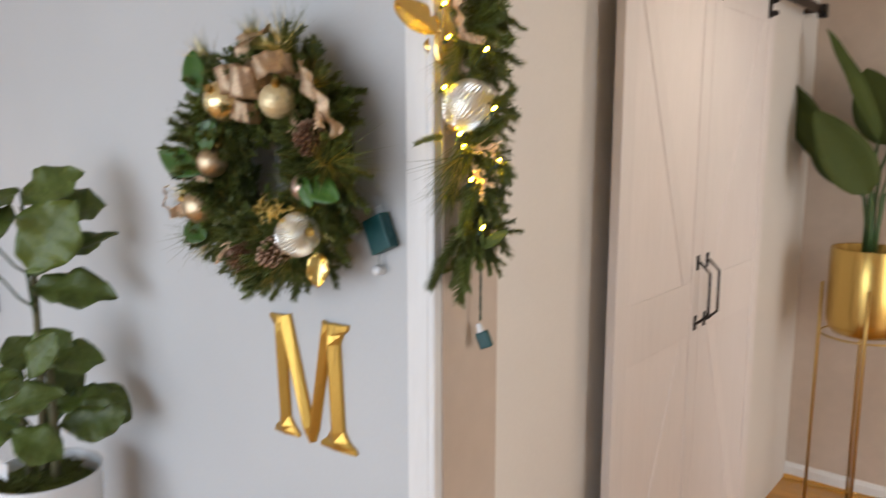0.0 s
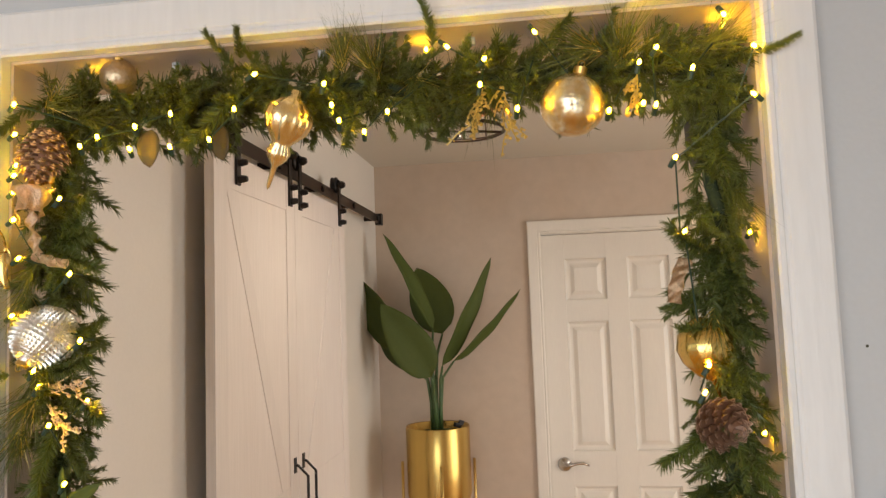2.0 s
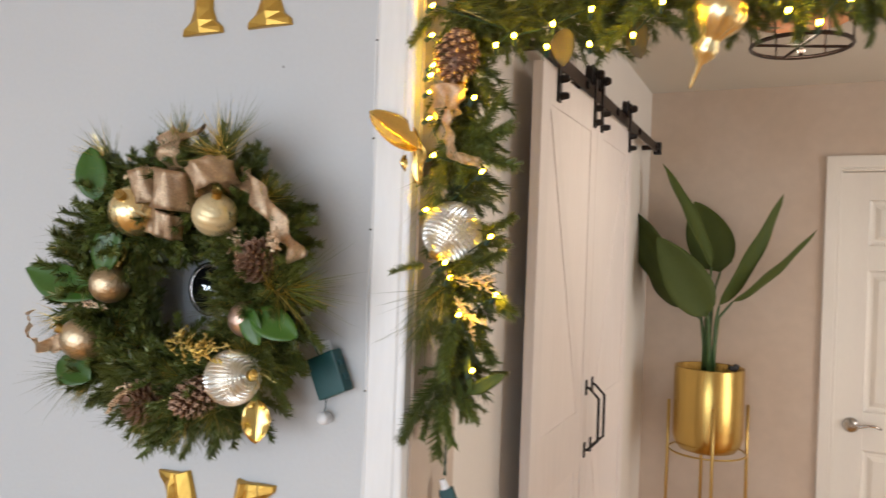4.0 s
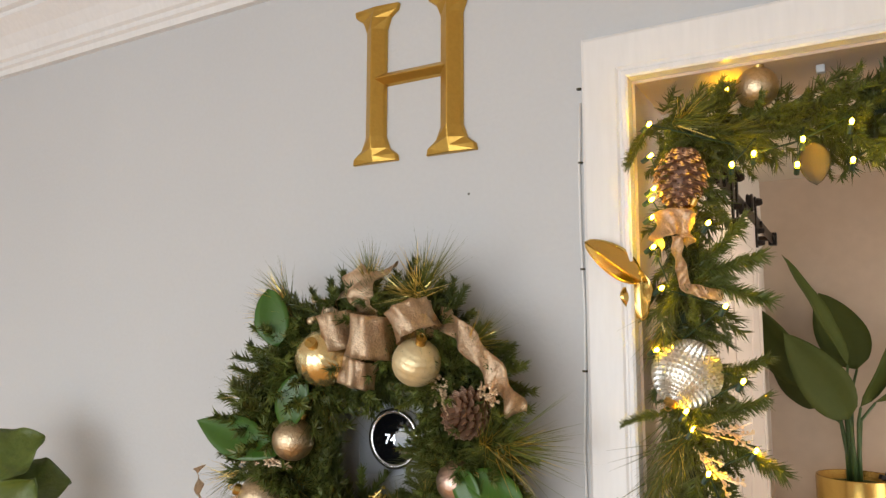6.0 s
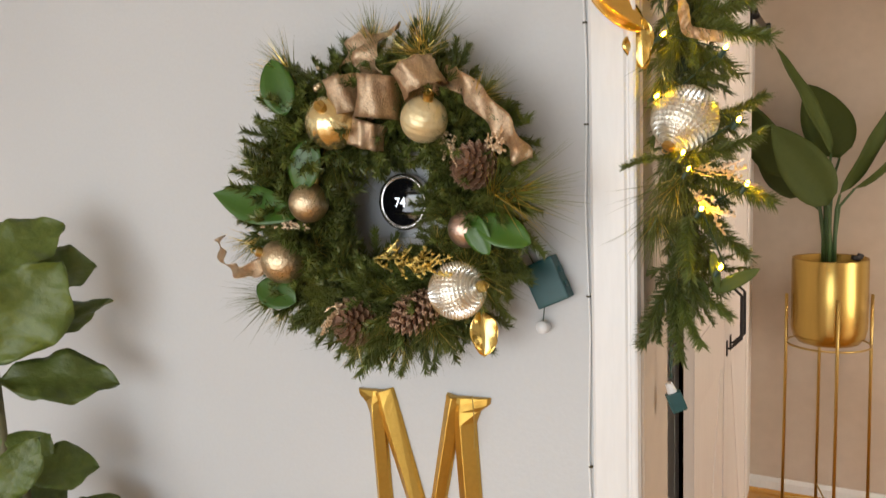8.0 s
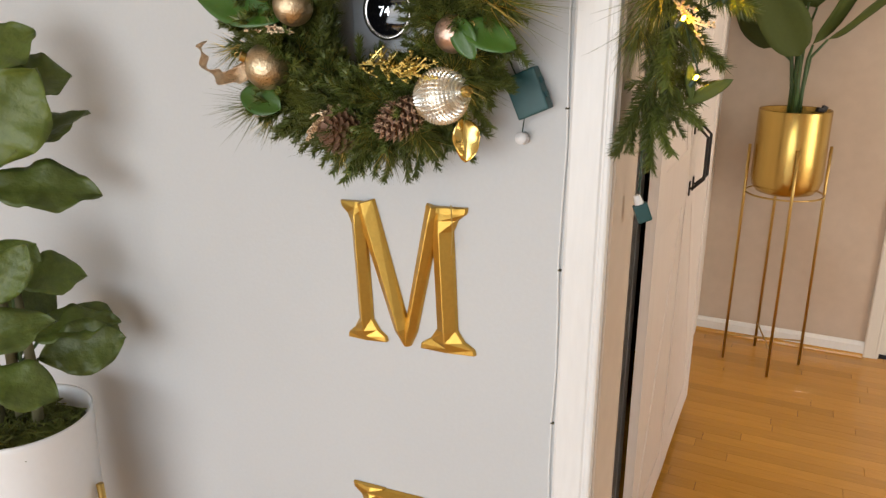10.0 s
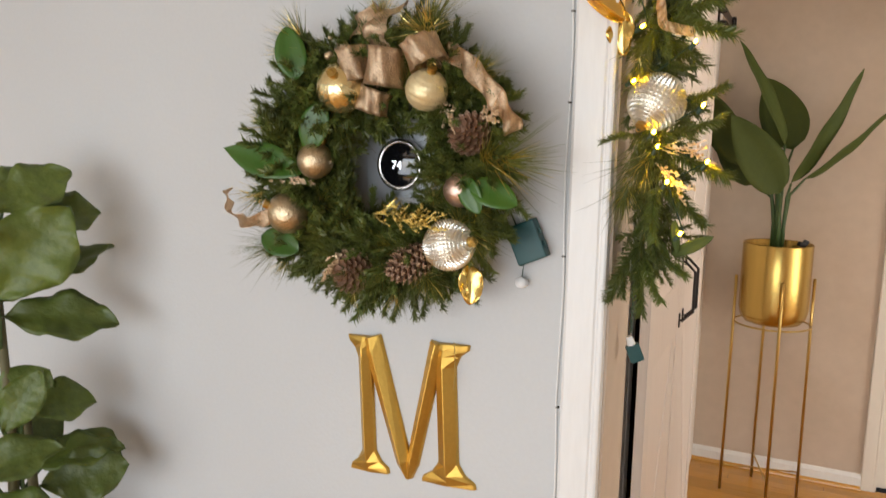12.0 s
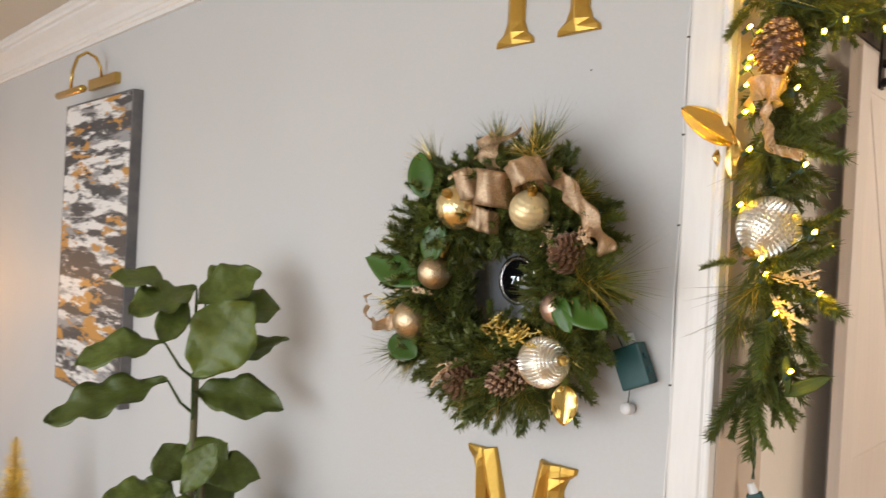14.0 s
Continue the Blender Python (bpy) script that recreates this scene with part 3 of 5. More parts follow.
def fig_plant():
    px, py = -1.085, -0.225
    pot = thing("white_planter", Matrix.Translation((px, py, 0.0)) @ Matrix.Diagonal((0.83, 0.83, 0.970, 1)), "white ceramic planter on a gold-legged stand", "planter")
    bm = bmesh.new()
    lathe(bm, [(0.0, 0.44), (0.118, 0.44), (0.134, 0.452), (0.146, 0.60), (0.156, 0.815), (0.157, 0.826), (0.154, 0.830), (0.150, 0.826), (0.147, 0.775), (0.0, 0.775)], 56)
    part("bowl", bm, POT_WHITE, pot, "", True)
    for a in (25, 115, 205, 295):
        x, y = math.cos(radians(a)), math.sin(radians(a))
        bm = bmesh.new()
        tube(bm, [(0.172 * x, 0.172 * y, 0.0), (0.162 * x, 0.162 * y, 0.665)], 0.009, 10)
        part("leg", bm, BRASS_LEG, pot, "gold metal leg", True)
    bm = bmesh.new()
    tube(bm, [(0.150 * math.cos(a), 0.150 * math.sin(a), 0.432) for a in (2 * math.pi * k / 36 for k in range(37))], 0.0075, 8, False)
    part("support_ring", bm, BRASS_LEG, pot, "gold metal ring", True)
    bm = bmesh.new()
    rnd = random.Random(3)
    lathe(bm, [(0.147, 0.0), (0.10, 0.02), (0.05, 0.03), (0.0, 0.033)], 30, (0, 0, 0.780))
    part("moss_bed", bm, MOSS, pot, "curly green moss", True)
    clump = bmesh.new()
    for _ in range(16):
        a = rnd.uniform(0, 6.28)
        p = Vector((rnd.gauss(0, 0.006), rnd.gauss(0, 0.006), rnd.uniform(0, 0.006)))
        tube(clump, [p, p + Vector((rnd.gauss(0, 0.008), rnd.gauss(0, 0.008), 0.010)), p + Vector((rnd.gauss(0, 0.012), rnd.gauss(0, 0.012), 0.008))], 0.0016, 3, False)
    data = mesh_of("moss_tuft", clump, MOSS)
    for _ in range(90):
        r, a = 0.122 * math.sqrt(rnd.random()), rnd.uniform(0, 6.28)
        shared("moss_tuft", data, pot, pose(r * math.cos(a), r * math.sin(a), 0.784 + 0.030 * (1 - (r / 0.147) ** 1.5), rnd.uniform(-25, 25), rnd.uniform(-25, 25), rnd.uniform(0, 360)))

    plant = thing("fiddle_leaf_fig", (px, py, 0.80), "artificial fiddle-leaf fig with large rippled leaves, standing in moss", "plant")
    stems = [((0.0, 0.0), (-0.045, 0.03, 0.50)), ((0.035, 0.01), (0.03, 0.02, 0.26)), ((-0.03, -0.02), (-0.055, -0.03, 0.20))]
    for (x, y), top in stems:
        bm = bmesh.new()
        tube(bm, [(x, y, -0.03), ((x + top[0]) / 2 + 0.008, (y + top[1]) / 2, top[2] * 0.5), top], 0.0095, 9, True, [1.15, 1, 0.75])
        part("stem", bm, TRUNK, plant, "", True)
    shapes = [leaf_mesh("leaf", 1.0, 0.74, FIG_LEAF, 0.20, d, w, r, 0.78, 1.15, s, 34, 4, 0.009) for s, (d, w, r) in enumerate(((0.30, 0.050, 2.6), (0.6, 0.055, 2.1), (0.12, 0.046, 3.2), (0.42, 0.050, 1.9)))]
    across, front = Vector((0.45, 0.89, 0)), Vector((0.89, -0.45, 0))
    leaves = [  # base and tip as (across, height, forward), width, share of the face turned forward
        ((0.010, 0.500, 0.02), (0.128, 0.668, 0.10), 0.175, 0.95),
        ((-0.030, 0.680, 0.0), (-0.165, 0.745, 0.06), 0.090, 0.45),
        ((0.010, 0.690, 0.01), (-0.132, 0.648, 0.10), 0.110, 0.55),
        ((-0.010, 0.660, 0.03), (-0.062, 0.600, 0.12), 0.080, 0.7),
        ((0.010, 0.655, 0.02), (0.153, 0.745, 0.03), 0.125, 0.6),
        ((0.040, 0.680, -0.02), (0.110, 0.755, -0.06), 0.100, 0.5),
        ((0.055, 0.640, 0.0), (0.208, 0.655, 0.04), 0.125, 0.65),
        ((0.012, 0.487, 0.0), (0.212, 0.618, 0.05), 0.105, 0.40),
        ((0.012, 0.464, 0.01), (0.218, 0.458, 0.10), 0.120, 0.70),
        ((-0.055, 0.570, 0.02), (-0.255, 0.568, 0.06), 0.105, 0.48),
        ((-0.045, 0.492, 0.03), (-0.300, 0.425, 0.07), 0.115, 0.50),
        ((0.0, 0.260, -0.02), (0.095, 0.345, 0.0), 0.130, 0.85),
        ((-0.005, 0.255, -0.03), (-0.050, 0.340, -0.02), 0.110, 0.8),
        ((0.040, 0.280, 0.0), (0.175, 0.300, 0.05), 0.115, 0.55),
        ((0.030, 0.265, -0.03), (0.120, 0.195, -0.02), 0.110, 0.85),
        ((0.0, 0.250, 0.04), (0.060, 0.365, 0.08), 0.090, 0.6),
        ((-0.030, 0.250, 0.0), (-0.185, 0.245, 0.06), 0.100, 0.5),
        ((-0.080, 0.185, 0.08), (0.065, 0.270, 0.16), 0.110, 0.5),
        ((0.060, 0.125, 0.03), (0.225, 0.150, 0.09), 0.130, 0.9),
        ((0.100, 0.200, 0.0), (0.245, 0.115, 0.03), 0.130, 0.75),
        ((0.030, 0.160, 0.0), (0.225, 0.195, 0.06), 0.100, 0.40),
        ((-0.050, 0.140, 0.08), (0.070, 0.105, 0.16), 0.110, 0.7),
        ((-0.030, 0.150, 0.0), (-0.170, 0.130, 0.08), 0.125, 0.7),
        ((0.010, 0.190, -0.02), (0.085, 0.130, -0.06), 0.125, 0.9),
        ((-0.020, 0.200, -0.03), (-0.120, 0.235, -0.08), 0.120, 0.8),
    ]
    for n, (base, tip, width, facing) in enumerate(leaves):
        base, tip = ((0.90 * p[0] - 0.010) * across + p[2] * front + Vector((0, 0, p[1])) for p in (base, tip))
        size = (tip - base).length
        root = Vector((-0.045 if base.z > 0.3 else 0.0, 0.025, max(0.02, base.z - 0.09)))
        bm = bmesh.new()
        tube(bm, [root, (root + base) / 2 + Vector((0, 0, -0.012)), base], 0.0032, 6, True, [1.2, 1, 0.8])
        part("petiole", bm, STEM, plant)
        y = (tip - base).normalized()
        x = y.cross(front * facing + Vector((0, 0, 1.0 - facing * 0.6))).normalized()
        m = Matrix((x, y, x.cross(y))).transposed().to_4x4()
        shared("leaf", shapes[n % 4], plant, Matrix.Translation(base) @ m @ Matrix.Diagonal((width / 0.74 * 0.86, size * 1.02, size, 1)))
    bm = bmesh.new()
    box(bm, -0.018, 0.018, -0.0006, 0.0006, -0.05, 0.0)
    tube(bm, [(0, 0, 0), (0.004, 0.004, 0.03)], 0.0008, 4)
    part("price_tag", bm, POT_WHITE, plant, "white paper tag", False, pose(0.012, -0.095, 0.062, 10, 20, 20))


fig_plant()


# ---- gold letters ----
def stroke(bm, a, b, rings):
    """A ridged bar from a to b in the x-z plane; rings: (share of the way, left half-width, right half-width, ridge height)."""
    a, b = Vector((a[0], 0, a[1])), Vector((b[0], 0, b[1]))
    way = (b - a).normalized()
    side = Vector((way.z, 0, -way.x))
    loops = []
    for t, left, right, ridge in rings:
        c = a + (b - a) * t
        edge = 0.007
        loops.append([bm.verts.new(p) for p in (c - left * side, c - (left - 0.002) * side + Vector((0, -edge, 0)), c + Vector((0, -ridge, 0)), c + (right - 0.002) * side + Vector((0, -edge, 0)), c + right * side)])
    for p, q in zip(loops, loops[1:]):
        for k in range(4):
            bm.faces.new((p[k], p[k + 1], q[k + 1], q[k]))
        bm.faces.new((p[4], p[0], q[0], q[4]))
    bm.faces.new(loops[0])
    bm.faces.new(loops[-1][::-1])


def stem_rings(length, w, foot_l, foot_r, head_l, head_r):
    f = 1 / length
    return [(0.0, foot_l, foot_r, 0.011), (0.010 * f, foot_l - 0.002, foot_r - 0.002, 0.014), (0.021 * f, max(w, foot_l * 0.62), max(w, foot_r * 0.62), 0.018), (0.040 * f, w, w, 0.020),
            (1 - 0.040 * f, w, w, 0.020), (1 - 0.021 * f, max(w, head_l * 0.62), max(w, head_r * 0.62), 0.018), (1 - 0.010 * f, head_l - 0.002, head_r - 0.002, 0.014), (1.0, head_l, head_r, 0.011)]


def flat_rings(w):
    return [(0.0, w, w, 0.017), (0.06, w, w, 0.0175), (0.94, w, w, 0.0175), (1.0, w, w, 0.017)]


def letter(sign, m):
    ob = thing("wall_letter", m, f"gold painted wooden letter {sign} hung on the grey wall", "letter", "letters spelling a word down the wall")
    L = 0.25

    def stroke_part(name, a, b, rings):
        bm = bmesh.new()
        stroke(bm, a, b, rings)
        bar = part(name, bm, GOLD_LETTER, ob)
        bar.modifiers.new("edge", "BEVEL").width = 0.0012

    if sign == "H":
        for x in (0.043, 0.176):
            stroke_part("stem", (x, 0), (x, L), stem_rings(L, 0.019, 0.043, 0.042, 0.043, 0.042))
        stroke_part("crossbar", (0.046, 0.130), (0.172, 0.130), flat_rings(0.011))
    if sign == "M":
        stroke_part("stem", (0.046, 0), (0.046, L), stem_rings(L, 0.0145, 0.041, 0.041, 0.034, 0.020))
        stroke_part("stem", (0.203, 0), (0.203, L), stem_rings(L, 0.0195, 0.053, 0.051, 0.030, 0.046))
        stroke_part("diagonal", (0.060, L), (0.124, 0.0), [(0.0, 0.020, 0.020, 0.017), (0.1, 0.020, 0.020, 0.0195), (0.88, 0.016, 0.016, 0.0195), (1.0, 0.006, 0.006, 0.012)])
        stroke_part("diagonal", (0.190, L), (0.126, 0.0), [(0.0, 0.015, 0.015, 0.016), (0.1, 0.015, 0.015, 0.0185), (0.88, 0.013, 0.013, 0.0185), (1.0, 0.006, 0.006, 0.012)])
    if sign == "E":
        stroke_part("stem", (0.050, 0), (0.050, L), stem_rings(L, 0.019, 0.042, 0.03, 0.042, 0.03))
        for z, x in ((0.012, 0.205), (0.128, 0.165), (L - 0.012, 0.205)):
            stroke_part("crossbar", (0.045, z), (x, z), flat_rings(0.011))
        stroke_part("serif", (0.199, L), (0.199, L - 0.062), [(0.0, 0.008, 0.008, 0.015), (1.0, 0.004, 0.004, 0.010)])
        stroke_part("serif", (0.199, 0.0), (0.199, 0.062), [(0.0, 0.008, 0.008, 0.015), (1.0, 0.004, 0.004, 0.010)])
    return ob


letter("H", pose(-0.437, 0, 1.967, 0, 0, 0))
big_m = letter("M", pose(-0.456, 0, 1.008, 0, -2.7, 0))
letter("E", pose(-0.450, 0, 0.455, 0, -3.2, 0))
# loose end of the hanging thread on the M
bm = bmesh.new()
tube(bm, [(-0.242, -0.018, 1.275), (-0.238, -0.024, 1.262), (-0.237, -0.023, 1.23), (-0.240, -0.021, 1.195)], 0.0010, 5)
tagged(part("hanging_thread", bm, BRASS_LEG), "thin gold hanging thread on a wall letter", "thread")


# ---- wreath and garland pieces ----
def needle(verts, faces, root, way, length, width, rnd):
    """A thin three-sided needle, appended to the lists."""
    way = way.normalized()
    side = way.orthogonal().normalized()
    side.rotate(Matrix.Rotation(rnd.uniform(0, 6.28), 3, way))
    other = way.cross(side)
    n = len(verts)
    for a in (0.0, 2.094, 4.189):
        verts.append(root + width * (math.cos(a) * side + math.sin(a) * other))
    verts.append(root + way * length)
    faces += [(n, n + 1, n + 3), (n + 1, n + 2, n + 3), (n + 2, n, n + 3)]


def from_lists(name, verts, faces, mat):
    data = bpy.data.meshes.new(name)
    data.from_pydata(verts, [], faces)
    data.materials.append(mat)
    return data


def brush(verts, faces, start, way, length, count, reach, rnd):
    """One bottle-brush fir tip: needles leaning forward round a bending stem, shorter towards the end."""
    way = way.normalized()
    side = way.orthogonal().normalized()
    other = way.cross(side)
    bend = (side * rnd.uniform(-0.3, 0.3) + other * rnd.uniform(-0.3, 0.3)) * length
    for k in range(count):
        t = (k + rnd.random()) / count
        root = start + way * length * t + bend * t * t
        a = rnd.uniform(0, 6.283)
        out = side * math.cos(a) + other * math.sin(a)
        needle(verts, faces, root, out * (0.95 - 0.35 * t) + way * rnd.uniform(0.55, 0.95), reach * rnd.uniform(0.75, 1.1) * (1.0 - 0.25 * t), 0.00115, rnd)
    for k in range(3):
        p, q = (start + way * length * u + bend * u * u for u in (k / 3, (k + 1) / 3))
        needle(verts, faces, p, q - p, (q - p).length * 1.15, 0.0016, rnd)
    return start + way * length * 0.35 + bend * 0.12


def fir_sprig(seed, length=0.080):
    """An artificial fir branchlet along +y: a main tip and two or three side tips."""
    rnd = random.Random(seed)
    verts, faces = [], []
    brush(verts, faces, Vector(), Vector((0, 1, 0)), length, 215, 0.0165, rnd)
    turn = rnd.uniform(0, 6.28)
    for k in range(2 + seed % 2):
        a = turn + k * 2.6 + rnd.uniform(-0.4, 0.4)
        way = Vector((0.62 * math.cos(a), 1.0, 0.62 * math.sin(a)))
        brush(verts, faces, Vector((0, length * (0.12 + 0.16 * k), 0)), way, length * rnd.uniform(0.55, 0.72), 120, 0.0150, rnd)
    return from_lists("fir_sprig", verts, faces, FIR)


def fir_tip(seed, length=0.080):
    """A single fir tip along +y."""
    rnd = random.Random(seed)
    verts, faces = [], []
    brush(verts, faces, Vector(), Vector((0, 1, 0)), length, 330, 0.0215, rnd)
    return from_lists("fir_tip", verts, faces, FIR)


def pine_tuft(name, seed, mat, length=0.11, count=70, spread=0.75):
    """A fan of long needles from one point, along +y."""
    rnd = random.Random(seed)
    verts, faces = [], []
    for _ in range(count):
        way = Vector((rnd.gauss(0, spread * 0.55), 1.0, rnd.gauss(0, spread * 0.55)))
        needle(verts, faces, Vector((rnd.gauss(0, 0.004), rnd.uniform(-0.01, 0.02), rnd.gauss(0, 0.004))), way, length * rnd.uniform(0.65, 1.05), 0.00085, rnd)
    return from_lists(name, verts, faces, mat)


def filler(name, parent, poses, mat, seed):
    """Many short sprigs joined into one piece, to fill the depth."""
    rnd = random.Random(seed)
    verts, faces = [], []
    for m in poses:
        for k in range(46):
            t = (k + rnd.random()) / 46
            a = rnd.uniform(0, 6.28)
            way = Vector((math.cos(a) * (1 - 0.35 * t), 0.6 + 0.5 * t, math.sin(a) * (1 - 0.35 * t)))
            needle(verts, faces, m @ Vector((0, 0.07 * t, 0)), m.to_3x3() @ way, rnd.uniform(0.014, 0.021), 0.0013, rnd)
    ob = new(name, from_lists(name, verts, faces, mat))
    ob.parent = parent
    return tagged(ob, "dense short inner needles", kind="stuff")


FIRS = [fir_sprig(40 + k) for k in range(7)]
TIPS = [fir_tip(90 + k) for k in range(5)]
TUFTS = [pine_tuft("pine_tuft", 60 + k, PINE) for k in range(3)]
GLINTS = [pine_tuft("tinsel_tuft", 70 + k, TINSEL, 0.072, 22, 1.0) for k in range(3)]


def toward(place, way, roll=0.0, size=1.0):
    """A pose at place with +y along way."""
    y = Vector(way).normalized()
    x = y.cross(Vector((0.13, -1.0, 0.21))).normalized()
    return Matrix.Translation(place) @ Matrix((x, y, x.cross(y))).transposed().to_4x4() @ Matrix.Rotation(roll, 4, "Y") @ Matrix.Scale(size, 4)


def ball_profile(r, rows=20):
    return [(r * math.sin(math.pi * k / rows), -r * math.cos(math.pi * k / rows)) for k in range(rows + 1)]


def bauble(parent, place, r, mat, label, style="smooth", tilt=(0, 0, 0)):
    bm = bmesh.new()
    if style == "studded":
        lathe(bm, ball_profile(r, 21), 38)
        faces = [f for f in bm.faces if len(f.verts) == 4]
        bmesh.ops.poke(bm, faces=faces, offset=r * 0.11)
    elif style == "ribbed":
        lathe(bm, ball_profile(r, 24), 64, wave=lambda a, n: 1 + 0.055 * abs(math.sin(8 * a + 0.35 * n)))
    elif style == "grid":
        lathe(bm, ball_profile(r, 40), 72, wave=lambda a, n: 1 + 0.016 * (1 if n % 5 else -1.2) * (1 if (a * 72 / 6.2832) % 6 > 0.9 else -1.0))
    elif style == "crackle":
        lathe(bm, ball_profile(r, 22), 44, wave=lambda a, n: 1 + 0.05 * noise.noise(Vector((3 * math.cos(a), 3 * math.sin(a), 0.55 * n))))
    else:
        lathe(bm, ball_profile(r, 24), 40)
    ball = part("bauble", bm, mat, parent, label, style in ("smooth", "crackle", "ribbed", "grid"), Matrix.Translation(place) @ pose(0, 0, 0, *tilt))
    bm = bmesh.new()
    lathe(bm, [(0.0, 0.0), (0.16 * r + 0.002, 0.0), (0.16 * r + 0.002, 0.008), (0.0, 0.009)], 14, (0, 0, r * 0.985))
    tube(bm, [(0.004 * math.cos(a), 0, r + 0.011 + 0.004 * math.sin(a)) for a in (0.5 * k for k in range(13))], 0.0007, 5, False)
    part("cap", bm, BRASS_LEG, ball, "small brass cap")
    return ball


def pine_cone(parent, place, length, r, tilt, label):
    """Overlapping scales in a spiral, each with a pale tip."""
    cone = part("pine_cone", lathe(bmesh.new(), [(0.0, 0.0), (r * 0.5, length * 0.1), (r * 0.62, length * 0.4), (r * 0.4, length * 0.8), (0.0, length)], 14), CONE, parent, label, True, Matrix.Translation(place) @ pose(0, 0, 0, *tilt) @ Matrix.Translation((0, 0, -length / 2)))
    bodies, tips = bmesh.new(), bmesh.new()
    n = 95
    for k in range(n):
        t = (k + 0.5) / n
        a = k * 2.39996
        rr = r * (math.sin(math.pi * (0.14 + 0.80 * t)) ** 0.75)
        out = Vector((math.cos(a), math.sin(a), 0))
        side = Vector((-math.sin(a), math.cos(a), 0))
        up = Vector((0, 0, 1))
        c = up * (length * (0.04 + 0.92 * t))
        w, lift = 0.21 * r * (1.1 - 0.4 * t), 0.20 * r
        p = [c + out * rr * 0.35 - side * w * 0.5, c + out * rr * 0.35 + side * w * 0.5, c + out * rr + side * w + up * lift, c + out * rr * 1.12 + up * lift * 1.5, c + out * rr - side * w + up * lift]
        top = [bodies.verts.new(q) for q in p]
        low = [bodies.verts.new(q - up * 0.10 * r) for q in p]
        bodies.faces.new(top)
        bodies.faces.new(low[::-1])
        for i in range(5):
            bodies.faces.new((top[i], low[i], low[(i + 1) % 5], top[(i + 1) % 5]))
        knob = [c + out * rr * 1.02 + side * w * 0.8 + up * lift * 1.1, c + out * rr * 1.17 + up * lift * 1.6, c + out * rr * 1.02 - side * w * 0.8 + up * lift * 1.1, c + out * rr * 1.04 + up * (lift * 0.4 - 0.04 * r)]
        v = [tips.verts.new(q) for q in knob]
        tips.faces.new(v[:3])
        tips.faces.new((v[0], v[1], v[3]))
        tips.faces.new((v[1], v[2], v[3]))
        tips.faces.new((v[0], v[3], v[2]))
    part("scale_spiral", bodies, CONE, cone)
    part("frosting", tips, CONE_TIP, cone, "pale frosted scale tips")
    return cone


def ribbon(parent, points, width, sides, label="", name="ribbon", crumple=0.004, seed=0):
    """A strip of cloth along points; sides: the way across it at each point. Smoothed, with wired edges."""
    rnd = random.Random(seed)
    P, S = [Vector(p) for p in points], [Vector(s).normalized() for s in sides]
    line, across = [], []
    for i in range(len(P) - 1):
        for k in range(6):
            t = k / 6
            a, b, c, d = P[max(i - 1, 0)], P[i], P[i + 1], P[min(i + 2, len(P) - 1)]
            line.append(0.5 * (2 * b + (c - a) * t + (2 * a - 5 * b + 4 * c - d) * t * t + (3 * b - a - 3 * c + d) * t ** 3))
            across.append(S[i].lerp(S[i + 1], t).normalized())
    line.append(P[-1])
    across.append(S[-1])
    bm = bmesh.new()
    grid = []
    for n, (p, s) in enumerate(zip(line, across)):
        way = (line[min(n + 1, len(line) - 1)] - line[max(n - 1, 0)]).normalized()
        s = (s - way * s.dot(way)).normalized()
        up = way.cross(s)
        row = []
        for j in range(-4, 5):
            f = j / 4
            row.append(bm.verts.new(p + s * width * 0.5 * f + up * (crumple * math.sin(1.9 * n * 0.5 + 2.2 * f + seed) * (0.3 + abs(f)) + (0.0009 if abs(j) == 4 else 0))))
        grid.append(row)
    for a, b in zip(grid, grid[1:]):
        for j in range(8):
            bm.faces.new((a[j], a[j + 1], b[j + 1], b[j]))
    bmesh.ops.solidify(bm, geom=bm.faces[:], thickness=0.0007)
    return part(name, bm, RIBBON, parent, label, True)


def ribbon_loop(parent, centre, rx, rz, width, turn, label="", seed=0):
    """A loop standing out of the wreath: its axis lies in the wall's plane, turned by degrees."""
    a0 = Vector((math.cos(radians(turn)), 0, math.sin(radians(turn))))
    b0 = Vector((-a0.z, 0, a0.x))
    pts = [Vector(centre) + b0 * rx * math.cos(a) + Vector((0, -1, 0)) * rz * (0.3 + math.sin(a)) for a in (radians(d) for d in range(-100, 300, 40))]
    return ribbon(parent, pts, width, [a0] * len(pts), label, "bow_loop", 0.002, seed)


def glitter_twig(parent, place, way, length, seed, mat=None, name="glitter_twig"):
    """A forked twig set with small glittering grains."""
    rnd = random.Random(seed)
    bm = bmesh.new()
    way = Vector(way).normalized()
    side = way.cross(Vector((0.1, -1, 0.2))).normalized()
    for k in range(7):
        t = k / 7
        root = way * length * t * 0.6
        tip = root + (way + side * rnd.uniform(-0.8, 0.8) + Vector((0, rnd.uniform(-0.6, 0.1), 0))).normalized() * length * rnd.uniform(0.3, 0.5)
        tube(bm, [root, (root + tip) / 2 + side * 0.003, tip], 0.0011, 4)
        for _ in range(9):
            p = root.lerp(tip, rnd.random()) + Vector((rnd.gauss(0, 0.002), rnd.gauss(0, 0.002), rnd.gauss(0, 0.002)))
            bmesh.ops.create_icosphere(bm, subdivisions=1, radius=rnd.uniform(0.0014, 0.0028), matrix=Matrix.Translation(p))
    tube(bm, [Vector(), way * length * 0.6], 0.0014, 4)
    return part(name, bm, mat or RIBBON, parent, "twig coated in rose-gold glitter" if mat is None else "gold glitter twig", False, Matrix.Translation(place))


